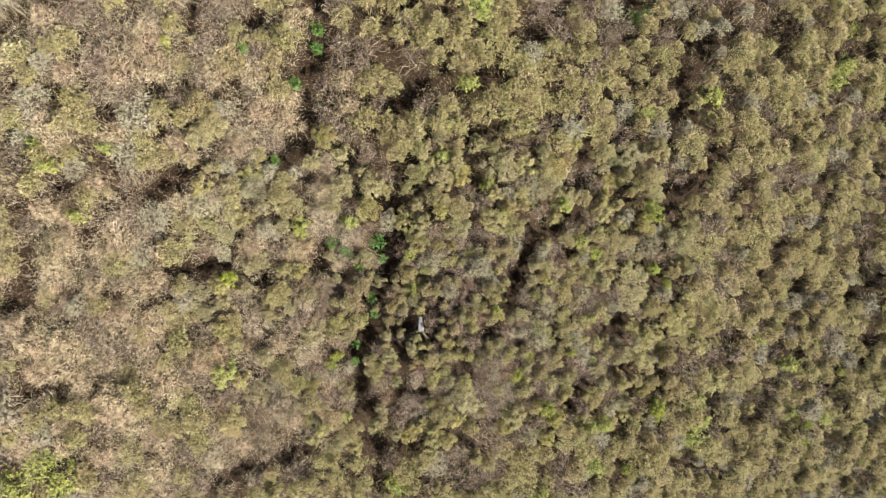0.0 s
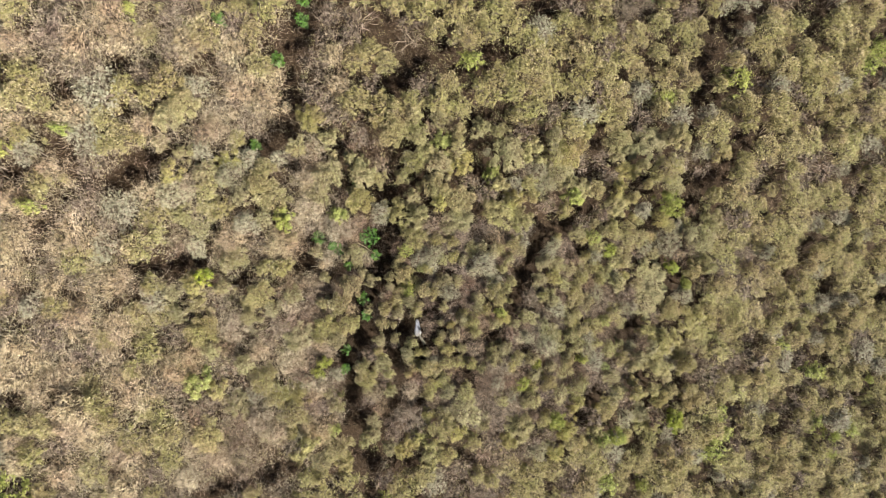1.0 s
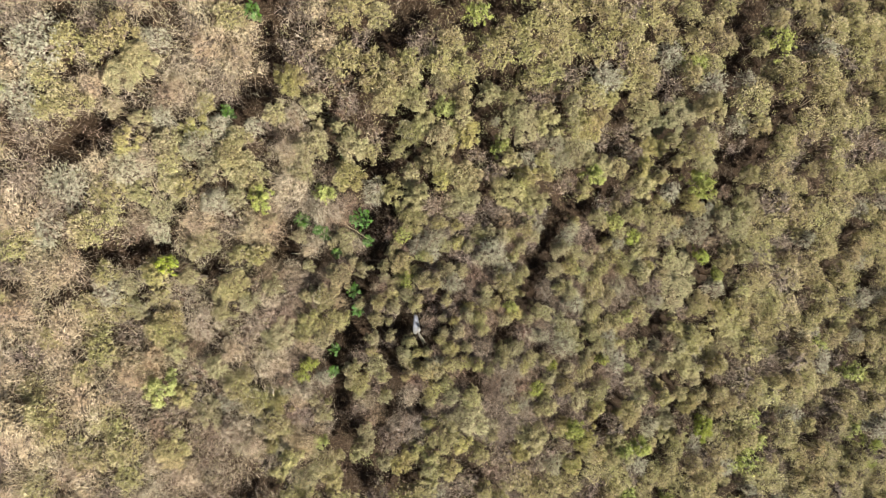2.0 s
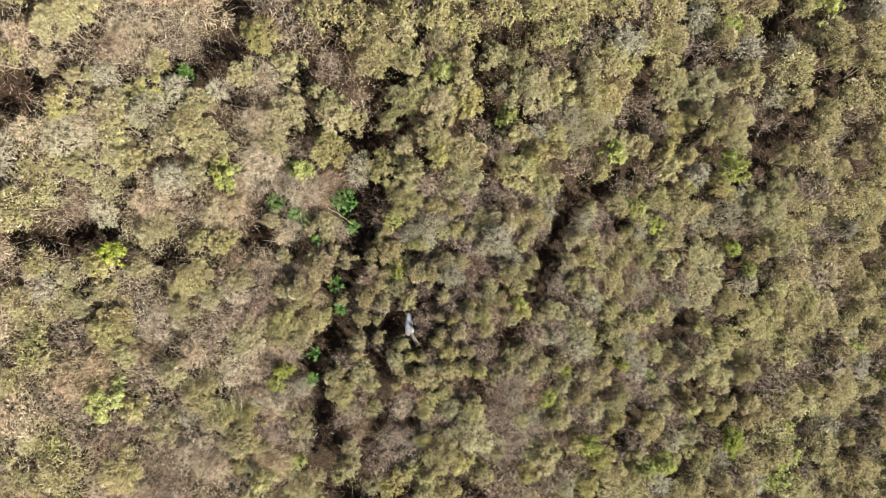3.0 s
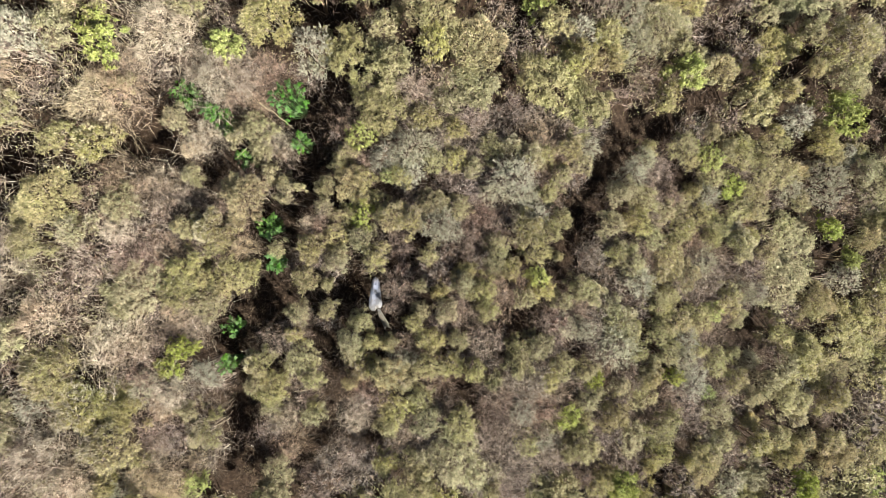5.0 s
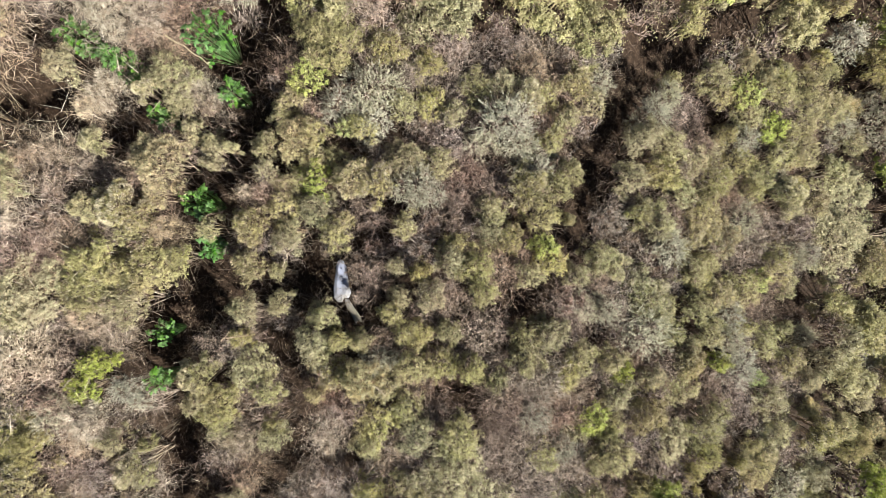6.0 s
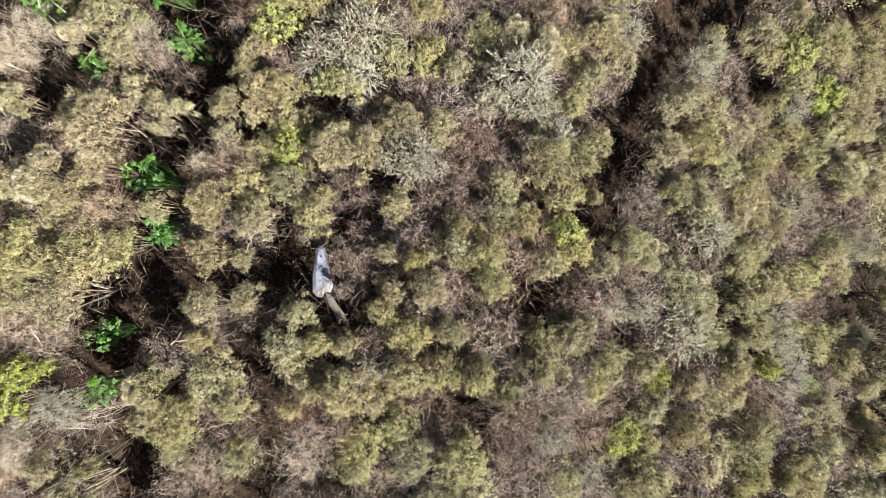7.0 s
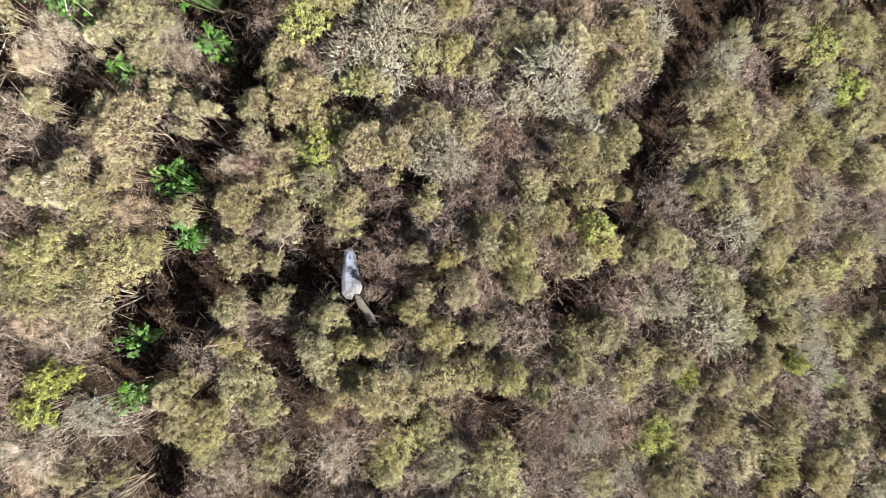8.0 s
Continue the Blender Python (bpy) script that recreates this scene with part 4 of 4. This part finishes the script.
plant("dry_stalk_clump", -5.01, 2.26, 0.62)
plant("dry_stalk_clump", -3.99, 0.66, 0.50)
plant("dry_stalk_clump", -5.83, -0.05, 0.55)
plant("dry_stalk_clump", -7.57, -3.02, 0.55)
plant("dry_stalk_clump", -5.62, -4.30, 0.57)
plant("dry_stalk_clump", -6.71, -6.67, 0.69)
plant("dry_stalk_clump", -4.81, -6.86, 0.53)
plant("dry_stalk_clump", -10.92, 6.22, 0.57)
plant("dry_stalk_clump", -8.11, 6.25, 0.70)
plant("dry_stalk_clump", -13.35, 4.06, 0.60)
plant("dry_stalk_clump", -10.16, 7.26, 0.53)
plant("dry_stalk_clump", -14.01, 1.48, 0.53)
plant("dry_stalk_clump", -11.81, 0.45, 0.61)
plant("dry_stalk_clump", -13.88, -4.00, 0.73)
plant("dry_stalk_clump", -14.62, -3.33, 0.56)
plant("dry_stalk_clump", -12.27, -5.29, 0.63)
plant("dry_stalk_clump", -13.31, -5.10, 0.58)
plant("dry_stalk_clump", -12.52, -1.58, 0.61)
plant("dry_stalk_clump", -13.26, 0.24, 0.49)
plant("dry_stalk_clump", -13.87, -0.93, 0.55)
plant("dry_stalk_clump", -11.32, -3.86, 0.53)
plant("dry_stalk_clump", -4.76, 8.75, 0.40)
plant("dry_stalk_clump", -7.03, 6.36, 0.51)
plant("dry_stalk_clump", -6.76, 5.25, 0.58)
plant("young_bush", -5.67, 1.01, 0.40, 0.20)
plant("young_bush", -3.86, 1.15, 0.34, 0.20)
plant("young_bush", -8.28, -1.07, 0.36, 0.20)
plant("young_bush", -8.62, -4.82, 0.53, 0.20)
plant("young_bush", 5.18, 1.86, 0.43, 0.20)
plant("young_bush", 9.54, 1.79, 0.72, 0.20)
plant("young_bush", 10.57, -8.12, 0.59, 0.20)
plant("young_bush", 7.61, -8.19, 0.41, 0.20)
plant("young_bush", 6.91, -8.35, 0.33, 0.20)
plant("young_bush", 13.42, -8.88, 0.53, 0.20)
plant("young_bush", -12.67, 1.23, 0.30, 0.20)
plant("young_bush", -15.02, -8.13, 0.77, 0.20)
plant("young_bush", -15.80, -8.82, 0.64, 0.20)
plant("young_bush", -14.20, -8.57, 0.51, 0.20)
plant("young_bush", -13.81, 3.50, 0.21, 0.20)
plant("young_bush", -11.76, 3.35, 0.32, 0.20)
plant("young_bush", -9.69, 7.14, 0.21, 0.20)
plant("young_bush", 13.05, -9.62, 0.58, 0.20)
plant("young_bush", 19.97, -9.52, 0.34, 0.20)
plant("young_bush", 20.36, -10.74, 0.28, 0.20)
plant("young_bush", 21.32, -9.47, 0.32, 0.20)
plant("young_bush", 22.62, -6.89, 0.28, 0.20)
plant("young_bush", 9.21, -10.99, 0.31, 0.20)
plant("young_bush", -13.39, 2.70, 0.33, 0.20)

# ---- the rest of the thicket ----
fill = random.Random(21)


def mixture(x, y):
    """Which kind grows here: dry and pale up the slope, greener down it."""
    drift = noise.noise(Vector((x * 0.16, y * 0.16, 3.0)))
    k = fill.random()
    if x + 3.0 * drift < -5.0:
        table = (("dry_stalk_clump", 0.22), ("straw_topped_bush", 0.22), ("coyote_bush", 0.24), ("sagebrush", 0.07), ("dead_shrub", 0.12), ("bramble", 0.13))
    elif x + 3.0 * drift < 7.0 and y < -5.5:
        table = (("coyote_bush", 0.50), ("straw_topped_bush", 0.12), ("dead_shrub", 0.22), ("sagebrush", 0.05), ("bramble", 0.08), ("young_bush", 0.03))
    elif x + 3.0 * drift < 7.0:
        table = (("coyote_bush", 0.38), ("straw_topped_bush", 0.26), ("dead_shrub", 0.19), ("sagebrush", 0.09), ("bramble", 0.05), ("young_bush", 0.03))
    else:
        table = (("coyote_bush", 0.17), ("straw_topped_bush", 0.58), ("dead_shrub", 0.11), ("sagebrush", 0.09), ("bramble", 0.02), ("young_bush", 0.03))
    for kind, share in table:
        k -= share
        if k <= 0:
            return kind
    return "coyote_bush"


cells = {}


def crowded(x, y, r, room):
    i, j = int(math.floor(x / 1.5)), int(math.floor(y / 1.5))
    for a in (i - 1, i, i + 1):
        for b in (j - 1, j, j + 1):
            for px, py, pr in cells.get((a, b), ()):
                if (px - x) ** 2 + (py - y) ** 2 < (room * (pr + r)) ** 2:
                    return True
    return False


for px, py, pr in placed:
    cells.setdefault((int(math.floor(px / 1.5)), int(math.floor(py / 1.5))), []).append((px, py, pr))
gaps = np.array(clear)
for tries in range(60000):
    y = fill.uniform(-17.2, 14.5)
    x = fill.uniform(-16.2, 27.8)
    r = {"near": fill.uniform(0.2, 0.32), "mid": fill.uniform(0.31, 0.56), "far": fill.uniform(0.36, 0.64)}[zone(x, y)]
    if not -(12.0 + 0.16 * x) < y < 10.0 + 0.12 * x:
        continue
    near_by = zone(x, y) == "near"
    if crowded(x, y, r, 0.60 if near_by else 0.68) or np.any((gaps[:, 0] - x) ** 2 + (gaps[:, 1] - y) ** 2 < (gaps[:, 2] * (1.0 if near_by else 0.5) + r * (1.0 if near_by else 0.72)) ** 2):
        continue
    cells.setdefault((int(math.floor(x / 1.5)), int(math.floor(y / 1.5))), []).append((x, y, r))
    if zone(x, y) == "near" and fill.random() < 0.6:
        # dead wood stands between the living bushes, a little lower
        plant(fill.choice(("dead_shrub", "dead_shrub", "bramble")), x, y, r * 1.1, -0.12)
    else:
        plant(mixture(x, y), x, y, r)

NAMES = {"olive_leaf": "far_foliage", "straw_tip": "far_dry_tips", "sage_leaf": "far_sage_foliage", "lime_leaf": "far_bright_foliage", "grey_twig": "far_dead_twigs",
         "brown_twig": "far_branches", "undergrowth_and_shade": "far_inner_wood", "red_cane": "far_brambles", "pale_straw": "far_dry_stalks"}
for look_of, lots in thicket.items():
    verts, quads, tris, base = [], [], [], 0
    for v, q, t in lots:
        verts.append(v)
        quads.append(q + base)
        tris.append(t + base)
        base += len(v)
    ob = new(NAMES[look_of], piece_mesh(NAMES[look_of], np.concatenate(verts), np.concatenate(quads), np.concatenate(tris), MAT[look_of]))
    tagged(ob, NAMES[look_of].replace("_", " ").replace("far ", "distant ") + " of the dense scrub thicket on the slope", "thicket", kind="stuff")

# ---- broad-leaved herbs in the gaps ----
def leaf_mesh(name, seed, size):
    """A broad lobed blade with a raised rib and drooping edge, on its stalk."""
    rng = np.random.default_rng(seed)
    verts, faces = [(0, 0, 0)], []
    rim = 22
    for k in range(rim):
        a = (k / rim - 0.5) * 5.6
        lobe = 0.50 + 0.44 * abs(math.cos(a * 2.0)) + 0.10 * rng.uniform(-1, 1) - 0.16 * (k % 2)
        d = size * lobe * (1.0 - 0.08 * abs(a))
        verts.append((d * math.cos(a) + size * 0.25, d * math.sin(a) * 0.85, -0.30 * size * (d / size) ** 2 + rng.uniform(-0.1, 0.1) * size))
    for k in range(1, rim):
        faces.append((0, k, k + 1))
    verts += [(0.0, -0.004, 0.002), (0.0, 0.004, 0.002), (-size * 0.9, 0.004, -size * 0.9), (-size * 0.9, -0.004, -size * 0.9)]
    faces.append((rim + 1, rim + 2, rim + 3, rim + 4))
    return mesh_from(name, verts, faces, MAT["herb_leaf"])


BLADES = [leaf_mesh("leaf", 40 + i, 0.036 + 0.010 * i) for i in range(4)]


def herb(x, y, r, lift=0.0):
    rng = random.Random(round(x * 100) + round(y * 37))
    z = float(ground_height(x, y))
    root = tagged(new("broad_leaved_herb"), "lush bright green herb with broad lobed leaves in a gap", "herb", group="herbs in the gaps")
    root.matrix_basis = pose(x, y, z)
    stalk = Pieces()
    many = max(16, min(80, int(300 * r)))
    for i in range(many):
        a, d = rng.uniform(0, 360), r * math.sqrt(rng.uniform(0.02, 1.0))
        top = Vector((d * math.cos(radians(a)), d * math.sin(radians(a)), 0.84 + lift + rng.uniform(-0.28, 0.16) - 0.25 * d))
        blade = new("leaf", BLADES[rng.randrange(4)])
        blade.parent = root
        blade.matrix_basis = Matrix.Translation(top) @ pose(0, 0, 0, rng.uniform(-22, 22), rng.uniform(-10, 25), a + rng.uniform(-40, 40)) @ Matrix.Diagonal((*[rng.uniform(0.7, 1.35)] * 3, 1))
        foot = np.array([[top.x * 0.25, top.y * 0.25, -0.05]])
        stalk.stems(foot, np.array([[top.x, top.y, top.z]]), 0.005, 0.003)
    ob = new("stalk", stalk.mesh("stalk", MAT["herb_leaf"]))
    ob.parent = root


herb(-3.89, -0.12, 0.20)
herb(-2.55, -0.36, 0.18)
herb(-3.53, -0.76, 0.16)
herb(-3.01, -2.00, 0.23, 0.20)
herb(-2.92, -2.65, 0.20)
herb(-3.75, -4.69, 0.18, 0.10)
herb(-3.70, -3.98, 0.15)
herb(-4.05, -0.03, 0.14, 0.20)
herb(-4.57, 0.29, 0.23)
herb(-2.70, 0.33, 0.34, 0.35)
herb(-3.17, 2.24, 0.12)
herb(-4.73, 8.27, 0.25)
herb(-4.77, 7.61, 0.21)
herb(-7.34, 7.38, 0.16)
herb(-5.66, 6.33, 0.21)
herb(-6.55, 3.48, 0.17)
herb(8.48, 10.10, 0.60)


# ---- a torn wing panel lying in a gap ----
def paint_material():
    mat = bpy.data.materials.new("weathered_white_panel")
    mat.use_nodes = True
    nt = mat.node_tree
    n, li = nt.nodes, nt.links
    surf = n["Principled BSDF"]
    co = n.new("ShaderNodeTexCoord")
    stain = n.new("ShaderNodeTexNoise")
    stain.inputs["Scale"].default_value, stain.inputs["Detail"].default_value = 13.0, 8.0
    li.new(co.outputs["Object"], stain.inputs["Vector"])
    split = n.new("ShaderNodeSeparateXYZ")
    li.new(co.outputs["Object"], split.inputs[0])
    down = n.new("ShaderNodeMapRange")
    down.inputs["From Min"].default_value, down.inputs["From Max"].default_value = 0.15, -0.45
    li.new(split.outputs["Y"], down.inputs["Value"])
    # white greyed and blued to imitate shade; lower end dirtier, and darkened for shade too
    shade_tint = n.new("ShaderNodeMix")
    shade_tint.data_type = "RGBA"
    li.new(down.outputs["Result"], shade_tint.inputs["Factor"])
    shade_tint.inputs["A"].default_value = (0.27, 0.29, 0.38, 1)
    shade_tint.inputs["B"].default_value = (0.14, 0.125, 0.095, 1)
    dirt = n.new("ShaderNodeMapRange")
    dirt.inputs["From Min"].default_value, dirt.inputs["From Max"].default_value = 0.45, 0.75
    dirt.inputs["To Max"].default_value = 0.75
    li.new(stain.outputs["Fac"], dirt.inputs["Value"])
    worn = n.new("ShaderNodeMix")
    worn.data_type = "RGBA"
    li.new(dirt.outputs["Result"], worn.inputs["Factor"])
    li.new(shade_tint.outputs["Result"], worn.inputs["A"])
    worn.inputs["B"].default_value = (0.13, 0.115, 0.09, 1)
    li.new(worn.outputs["Result"], surf.inputs["Base Color"])
    surf.inputs["Roughness"].default_value = 0.45
    bump = n.new("ShaderNodeBump")
    bump.inputs["Strength"].default_value, bump.inputs["Distance"].default_value = 0.3, 0.01
    li.new(stain.outputs["Fac"], bump.inputs["Height"])
    li.new(bump.outputs["Normal"], surf.inputs["Normal"])
    return mat


def slab(name, outline, thickness, material, parent, bulge=0.02):
    """A panel with rounded upper edges and a slight bulge, from its outline in plan."""
    bm = bmesh.new()
    low = [bm.verts.new((px, py, 0)) for px, py in outline]
    bm.faces.new(low[::-1])
    cx = sum(p[0] for p in outline) / len(outline)
    cy = sum(p[1] for p in outline) / len(outline)
    rings = [low]
    for inset, up in ((0.0, thickness * 0.6), (0.10, thickness), (0.45, thickness + bulge)):
        rings.append([bm.verts.new((px + (cx - px) * inset, py + (cy - py) * inset * 0.5, up)) for px, py in outline])
    k = len(outline)
    for a, b in zip(rings, rings[1:]):
        for i in range(k):
            bm.faces.new((a[i], a[(i + 1) % k], b[(i + 1) % k], b[i]))
    bm.faces.new(rings[-1])
    me = bpy.data.meshes.new(name)
    bm.normal_update()
    bm.to_mesh(me)
    bm.free()
    me.materials.append(material)
    ob = new(name, me)
    ob.parent = parent
    return ob


panel_paint = paint_material()
ink = bpy.data.materials.new("dark_marking")
ink.use_nodes = True
ink.node_tree.nodes["Principled BSDF"].inputs["Base Color"].default_value = (0.03, 0.035, 0.06, 1)
wing = tagged(new("wing_panel"), "weathered bluish-white wing-shaped panel with dark markings, half hidden in scrub", "wreckage")
wing.matrix_basis = pose(-0.98, -3.20, float(ground_height(-1.05, -3.19)) + 0.25, -4, 6, 4) @ Matrix.Diagonal((1.0, 0.95, 1, 1))
blade = slab("wing_skin", [(-0.06, 0.33), (-0.035, 0.385), (0.0, 0.40), (0.05, 0.375), (0.085, 0.28), (0.10, 0.12), (0.115, -0.05), (0.14, -0.16), (0.10, -0.25), (0.03, -0.24), (-0.01, -0.31), (-0.08, -0.29), (-0.13, -0.22), (-0.125, -0.05), (-0.10, 0.10), (-0.075, 0.24)], 0.03, panel_paint, wing)
torn = slab("torn_end", [(0.03, -0.25), (0.10, -0.27), (0.17, -0.40), (0.26, -0.55), (0.29, -0.66), (0.22, -0.63), (0.19, -0.69), (0.12, -0.52), (0.06, -0.40)], 0.025, panel_paint, wing, 0.01)
torn.location.z = -0.04
for i, (px, py, wide, long, turn) in enumerate([(0.012, 0.11, 0.034, 0.016, 14), (0.024, 0.075, 0.028, 0.018, 4), (0.016, 0.04, 0.036, 0.014, 18), (0.032, -0.01, 0.022, 0.016, 9), (0.008, 0.25, 0.018, 0.032, -8), (-0.02, -0.08, 0.02, 0.012, 30)]):
    bm = bmesh.new()
    bmesh.ops.create_cube(bm, size=1.0)
    bmesh.ops.scale(bm, vec=(wide, long, 0.004), verts=bm.verts)
    me = bpy.data.meshes.new("marking")
    bm.to_mesh(me)
    bm.free()
    me.materials.append(ink)
    bar = new("marking", me)
    bar.parent = blade
    bar.matrix_basis = pose(px, py, 0.052, 0, 0, turn)




# ---- long pale stalks lying over the bushes ----
def tube(name, points, widths, material, sides=6):
    """One closed, tapered stem through the points."""
    bm = bmesh.new()
    rings = []
    for i, p in enumerate(points):
        way = (Vector(points[min(i + 1, len(points) - 1)]) - Vector(points[max(i - 1, 0)])).normalized()
        across = way.cross(Vector((0.05, 0.1, 1.0))).normalized()
        up = across.cross(way)
        rings.append([bm.verts.new(Vector(p) + (across * math.cos(6.283 * k / sides) + up * math.sin(6.283 * k / sides)) * widths[i]) for k in range(sides)])
    for low, high in zip(rings, rings[1:]):
        for k in range(sides):
            bm.faces.new((low[k], low[(k + 1) % sides], high[(k + 1) % sides], high[k]))
    bm.faces.new(rings[0][::-1])
    bm.faces.new(rings[-1])
    me = bpy.data.meshes.new(name)
    bm.to_mesh(me)
    bm.free()
    me.materials.append(material)
    return new(name, me)


def fallen_stalk(x, y, long, turn, rise=0.0, thick=0.009):
    rng = np.random.default_rng(round(abs(x * 90 + y * 13)))
    steps = 9
    s = np.linspace(-0.5, 0.5, steps)
    pts = np.stack([s * long, rng.normal(0, 0.010, steps) + 0.06 * long * (0.25 - s ** 2), 0.05 * long * (0.25 - s ** 2)], 1)
    stalk = tube("dry_stalk", pts.tolist(), np.linspace(thick, thick * 0.45, steps), MAT["pale_straw"])
    for k in rng.integers(1, steps - 1, 4):
        tip = pts[k] + np.array([rng.uniform(0.03, 0.10), rng.choice([-1, 1]) * rng.uniform(0.03, 0.09), rng.uniform(0, 0.04)])
        twig = tube("side_twig", [pts[k].tolist(), ((pts[k] + tip) / 2 + rng.normal(0, 0.006, 3)).tolist(), tip.tolist()], [thick * 0.42, thick * 0.34, thick * 0.2], MAT["pale_straw"], 5)
        twig.parent = stalk
    stalk.matrix_basis = pose(x, y, float(canopy(x, y)) + 0.05 + rise, 0, 0, turn)
    tagged(stalk, "long pale dry stalk lying over the bushes", "dry stalk", group="fallen stalks")


fallen_stalk(-2.72, -0.12, 0.75, -33, 0.16, 0.011)
fallen_stalk(-2.35, -3.95, 0.42, 10)
fallen_stalk(-0.30, -4.75, 0.24, -42)
fallen_stalk(-1.55, -2.75, 0.40, 62, 0.0, 0.006)
fallen_stalk(-2.10, -5.00, 0.40, 12, 0.0, 0.008)
fallen_stalk(-8.60, 7.10, 1.10, -35)
fallen_stalk(0.70, -8.70, 0.50, -48)
fallen_stalk(-9.20, -3.00, 0.50, -42)

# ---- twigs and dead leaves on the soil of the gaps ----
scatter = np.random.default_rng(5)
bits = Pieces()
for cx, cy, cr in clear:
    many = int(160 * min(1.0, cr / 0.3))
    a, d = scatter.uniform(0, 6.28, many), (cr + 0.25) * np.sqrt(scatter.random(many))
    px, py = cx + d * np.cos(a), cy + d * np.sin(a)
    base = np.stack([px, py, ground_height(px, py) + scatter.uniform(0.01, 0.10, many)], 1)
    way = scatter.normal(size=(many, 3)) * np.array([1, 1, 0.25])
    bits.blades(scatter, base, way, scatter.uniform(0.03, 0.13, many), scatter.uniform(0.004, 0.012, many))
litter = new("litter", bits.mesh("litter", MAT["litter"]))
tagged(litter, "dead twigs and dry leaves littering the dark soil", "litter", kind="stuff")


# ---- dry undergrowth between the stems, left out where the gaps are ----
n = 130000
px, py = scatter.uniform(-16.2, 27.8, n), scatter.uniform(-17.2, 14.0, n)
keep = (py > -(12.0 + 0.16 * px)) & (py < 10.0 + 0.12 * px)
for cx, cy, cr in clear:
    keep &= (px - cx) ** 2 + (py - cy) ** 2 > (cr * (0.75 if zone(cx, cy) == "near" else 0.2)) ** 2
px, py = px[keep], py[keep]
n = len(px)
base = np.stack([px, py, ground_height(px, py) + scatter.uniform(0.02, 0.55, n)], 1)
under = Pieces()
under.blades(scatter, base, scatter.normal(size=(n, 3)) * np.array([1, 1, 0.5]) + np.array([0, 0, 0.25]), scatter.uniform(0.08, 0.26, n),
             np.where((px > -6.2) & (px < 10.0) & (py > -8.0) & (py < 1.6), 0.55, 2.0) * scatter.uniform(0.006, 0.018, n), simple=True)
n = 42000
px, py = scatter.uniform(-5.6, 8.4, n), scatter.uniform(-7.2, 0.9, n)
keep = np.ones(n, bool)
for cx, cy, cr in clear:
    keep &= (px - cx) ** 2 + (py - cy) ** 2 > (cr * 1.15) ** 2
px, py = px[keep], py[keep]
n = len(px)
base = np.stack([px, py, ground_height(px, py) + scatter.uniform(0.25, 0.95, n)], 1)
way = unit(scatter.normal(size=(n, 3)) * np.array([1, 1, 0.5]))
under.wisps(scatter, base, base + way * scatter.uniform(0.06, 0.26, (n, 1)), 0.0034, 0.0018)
undergrowth = new("undergrowth", under.mesh("undergrowth", MAT["undergrowth_and_shade"]))
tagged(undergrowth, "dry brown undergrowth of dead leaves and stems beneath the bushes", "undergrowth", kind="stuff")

# low scrub that closes the spaces between the bushes, away from the gaps
n, sprig = 47000, 8
px, py = scatter.uniform(-16.2, 27.8, n), scatter.uniform(-17.2, 14.0, n)
keep = (py > -(12.0 + 0.16 * px)) & (py < 10.0 + 0.12 * px) & ~((px > -5.6) & (px < 8.4) & (py > -7.2) & (py < 0.9))
for cx, cy, cr in clear:
    keep &= (px - cx) ** 2 + (py - cy) ** 2 > (cr * 0.95 + 0.05) ** 2
px, py = px[keep], py[keep]
n = len(px)
lift = np.array([1.0 * mound(float(a), float(b)) for a, b in zip(px, py)])
tops = np.maximum(canopy(px, py) + lift - scatter.uniform(0.40, 0.90, n), ground_height(px, py) + 0.25)
heart = np.repeat(np.stack([px, py, tops], 1), sprig, 0)
m = len(heart)
heart = heart + scatter.normal(0, 1, (m, 3)) * np.array([0.075, 0.075, 0.035])
low_leaves = Pieces()
size = scatter.uniform(0.024, 0.042, m)
low_leaves.blades(scatter, heart, scatter.normal(size=(m, 3)), size, size * 0.72, simple=True, facing=scatter.normal(0, 0.6, (m, 3)) + np.array([0.1, -0.1, 1.0]))
low_scrub = new("low_scrub", low_leaves.mesh("low_scrub", MAT["olive_leaf"]))
tagged(low_scrub, "low olive-green scrub growing densely between the taller bushes", "scrub", kind="stuff")

# up the slope the spaces are matted with pale dry grass
n = 150000
px, py = scatter.uniform(-17.5, -3.0, n), scatter.uniform(-12.0, 11.0, n)
keep = (scatter.random(n) < (-3.0 - px) / 5.0) & (py > -(12.0 + 0.16 * px)) & (py < 10.0 + 0.12 * px)
for cx, cy, cr in clear:
    keep &= (px - cx) ** 2 + (py - cy) ** 2 > (cr * 0.9 + 0.05) ** 2
px, py = px[keep], py[keep]
n = len(px)
base = np.stack([px, py, ground_height(px, py) + scatter.uniform(0.60, 1.22, n)], 1)
mat_of = Pieces()
mat_of.blades(scatter, base, scatter.normal(size=(n, 3)) * np.array([1, 1, 0.45]) + np.array([-0.4, 0.3, 0.3]), scatter.uniform(0.10, 0.34, n), scatter.uniform(0.005, 0.010, n), simple=True)
thatch = new("dry_grass", mat_of.mesh("dry_grass", MAT["pale_straw"]))
tagged(thatch, "pale dry grass matted between the bushes", "dry grass", kind="stuff")
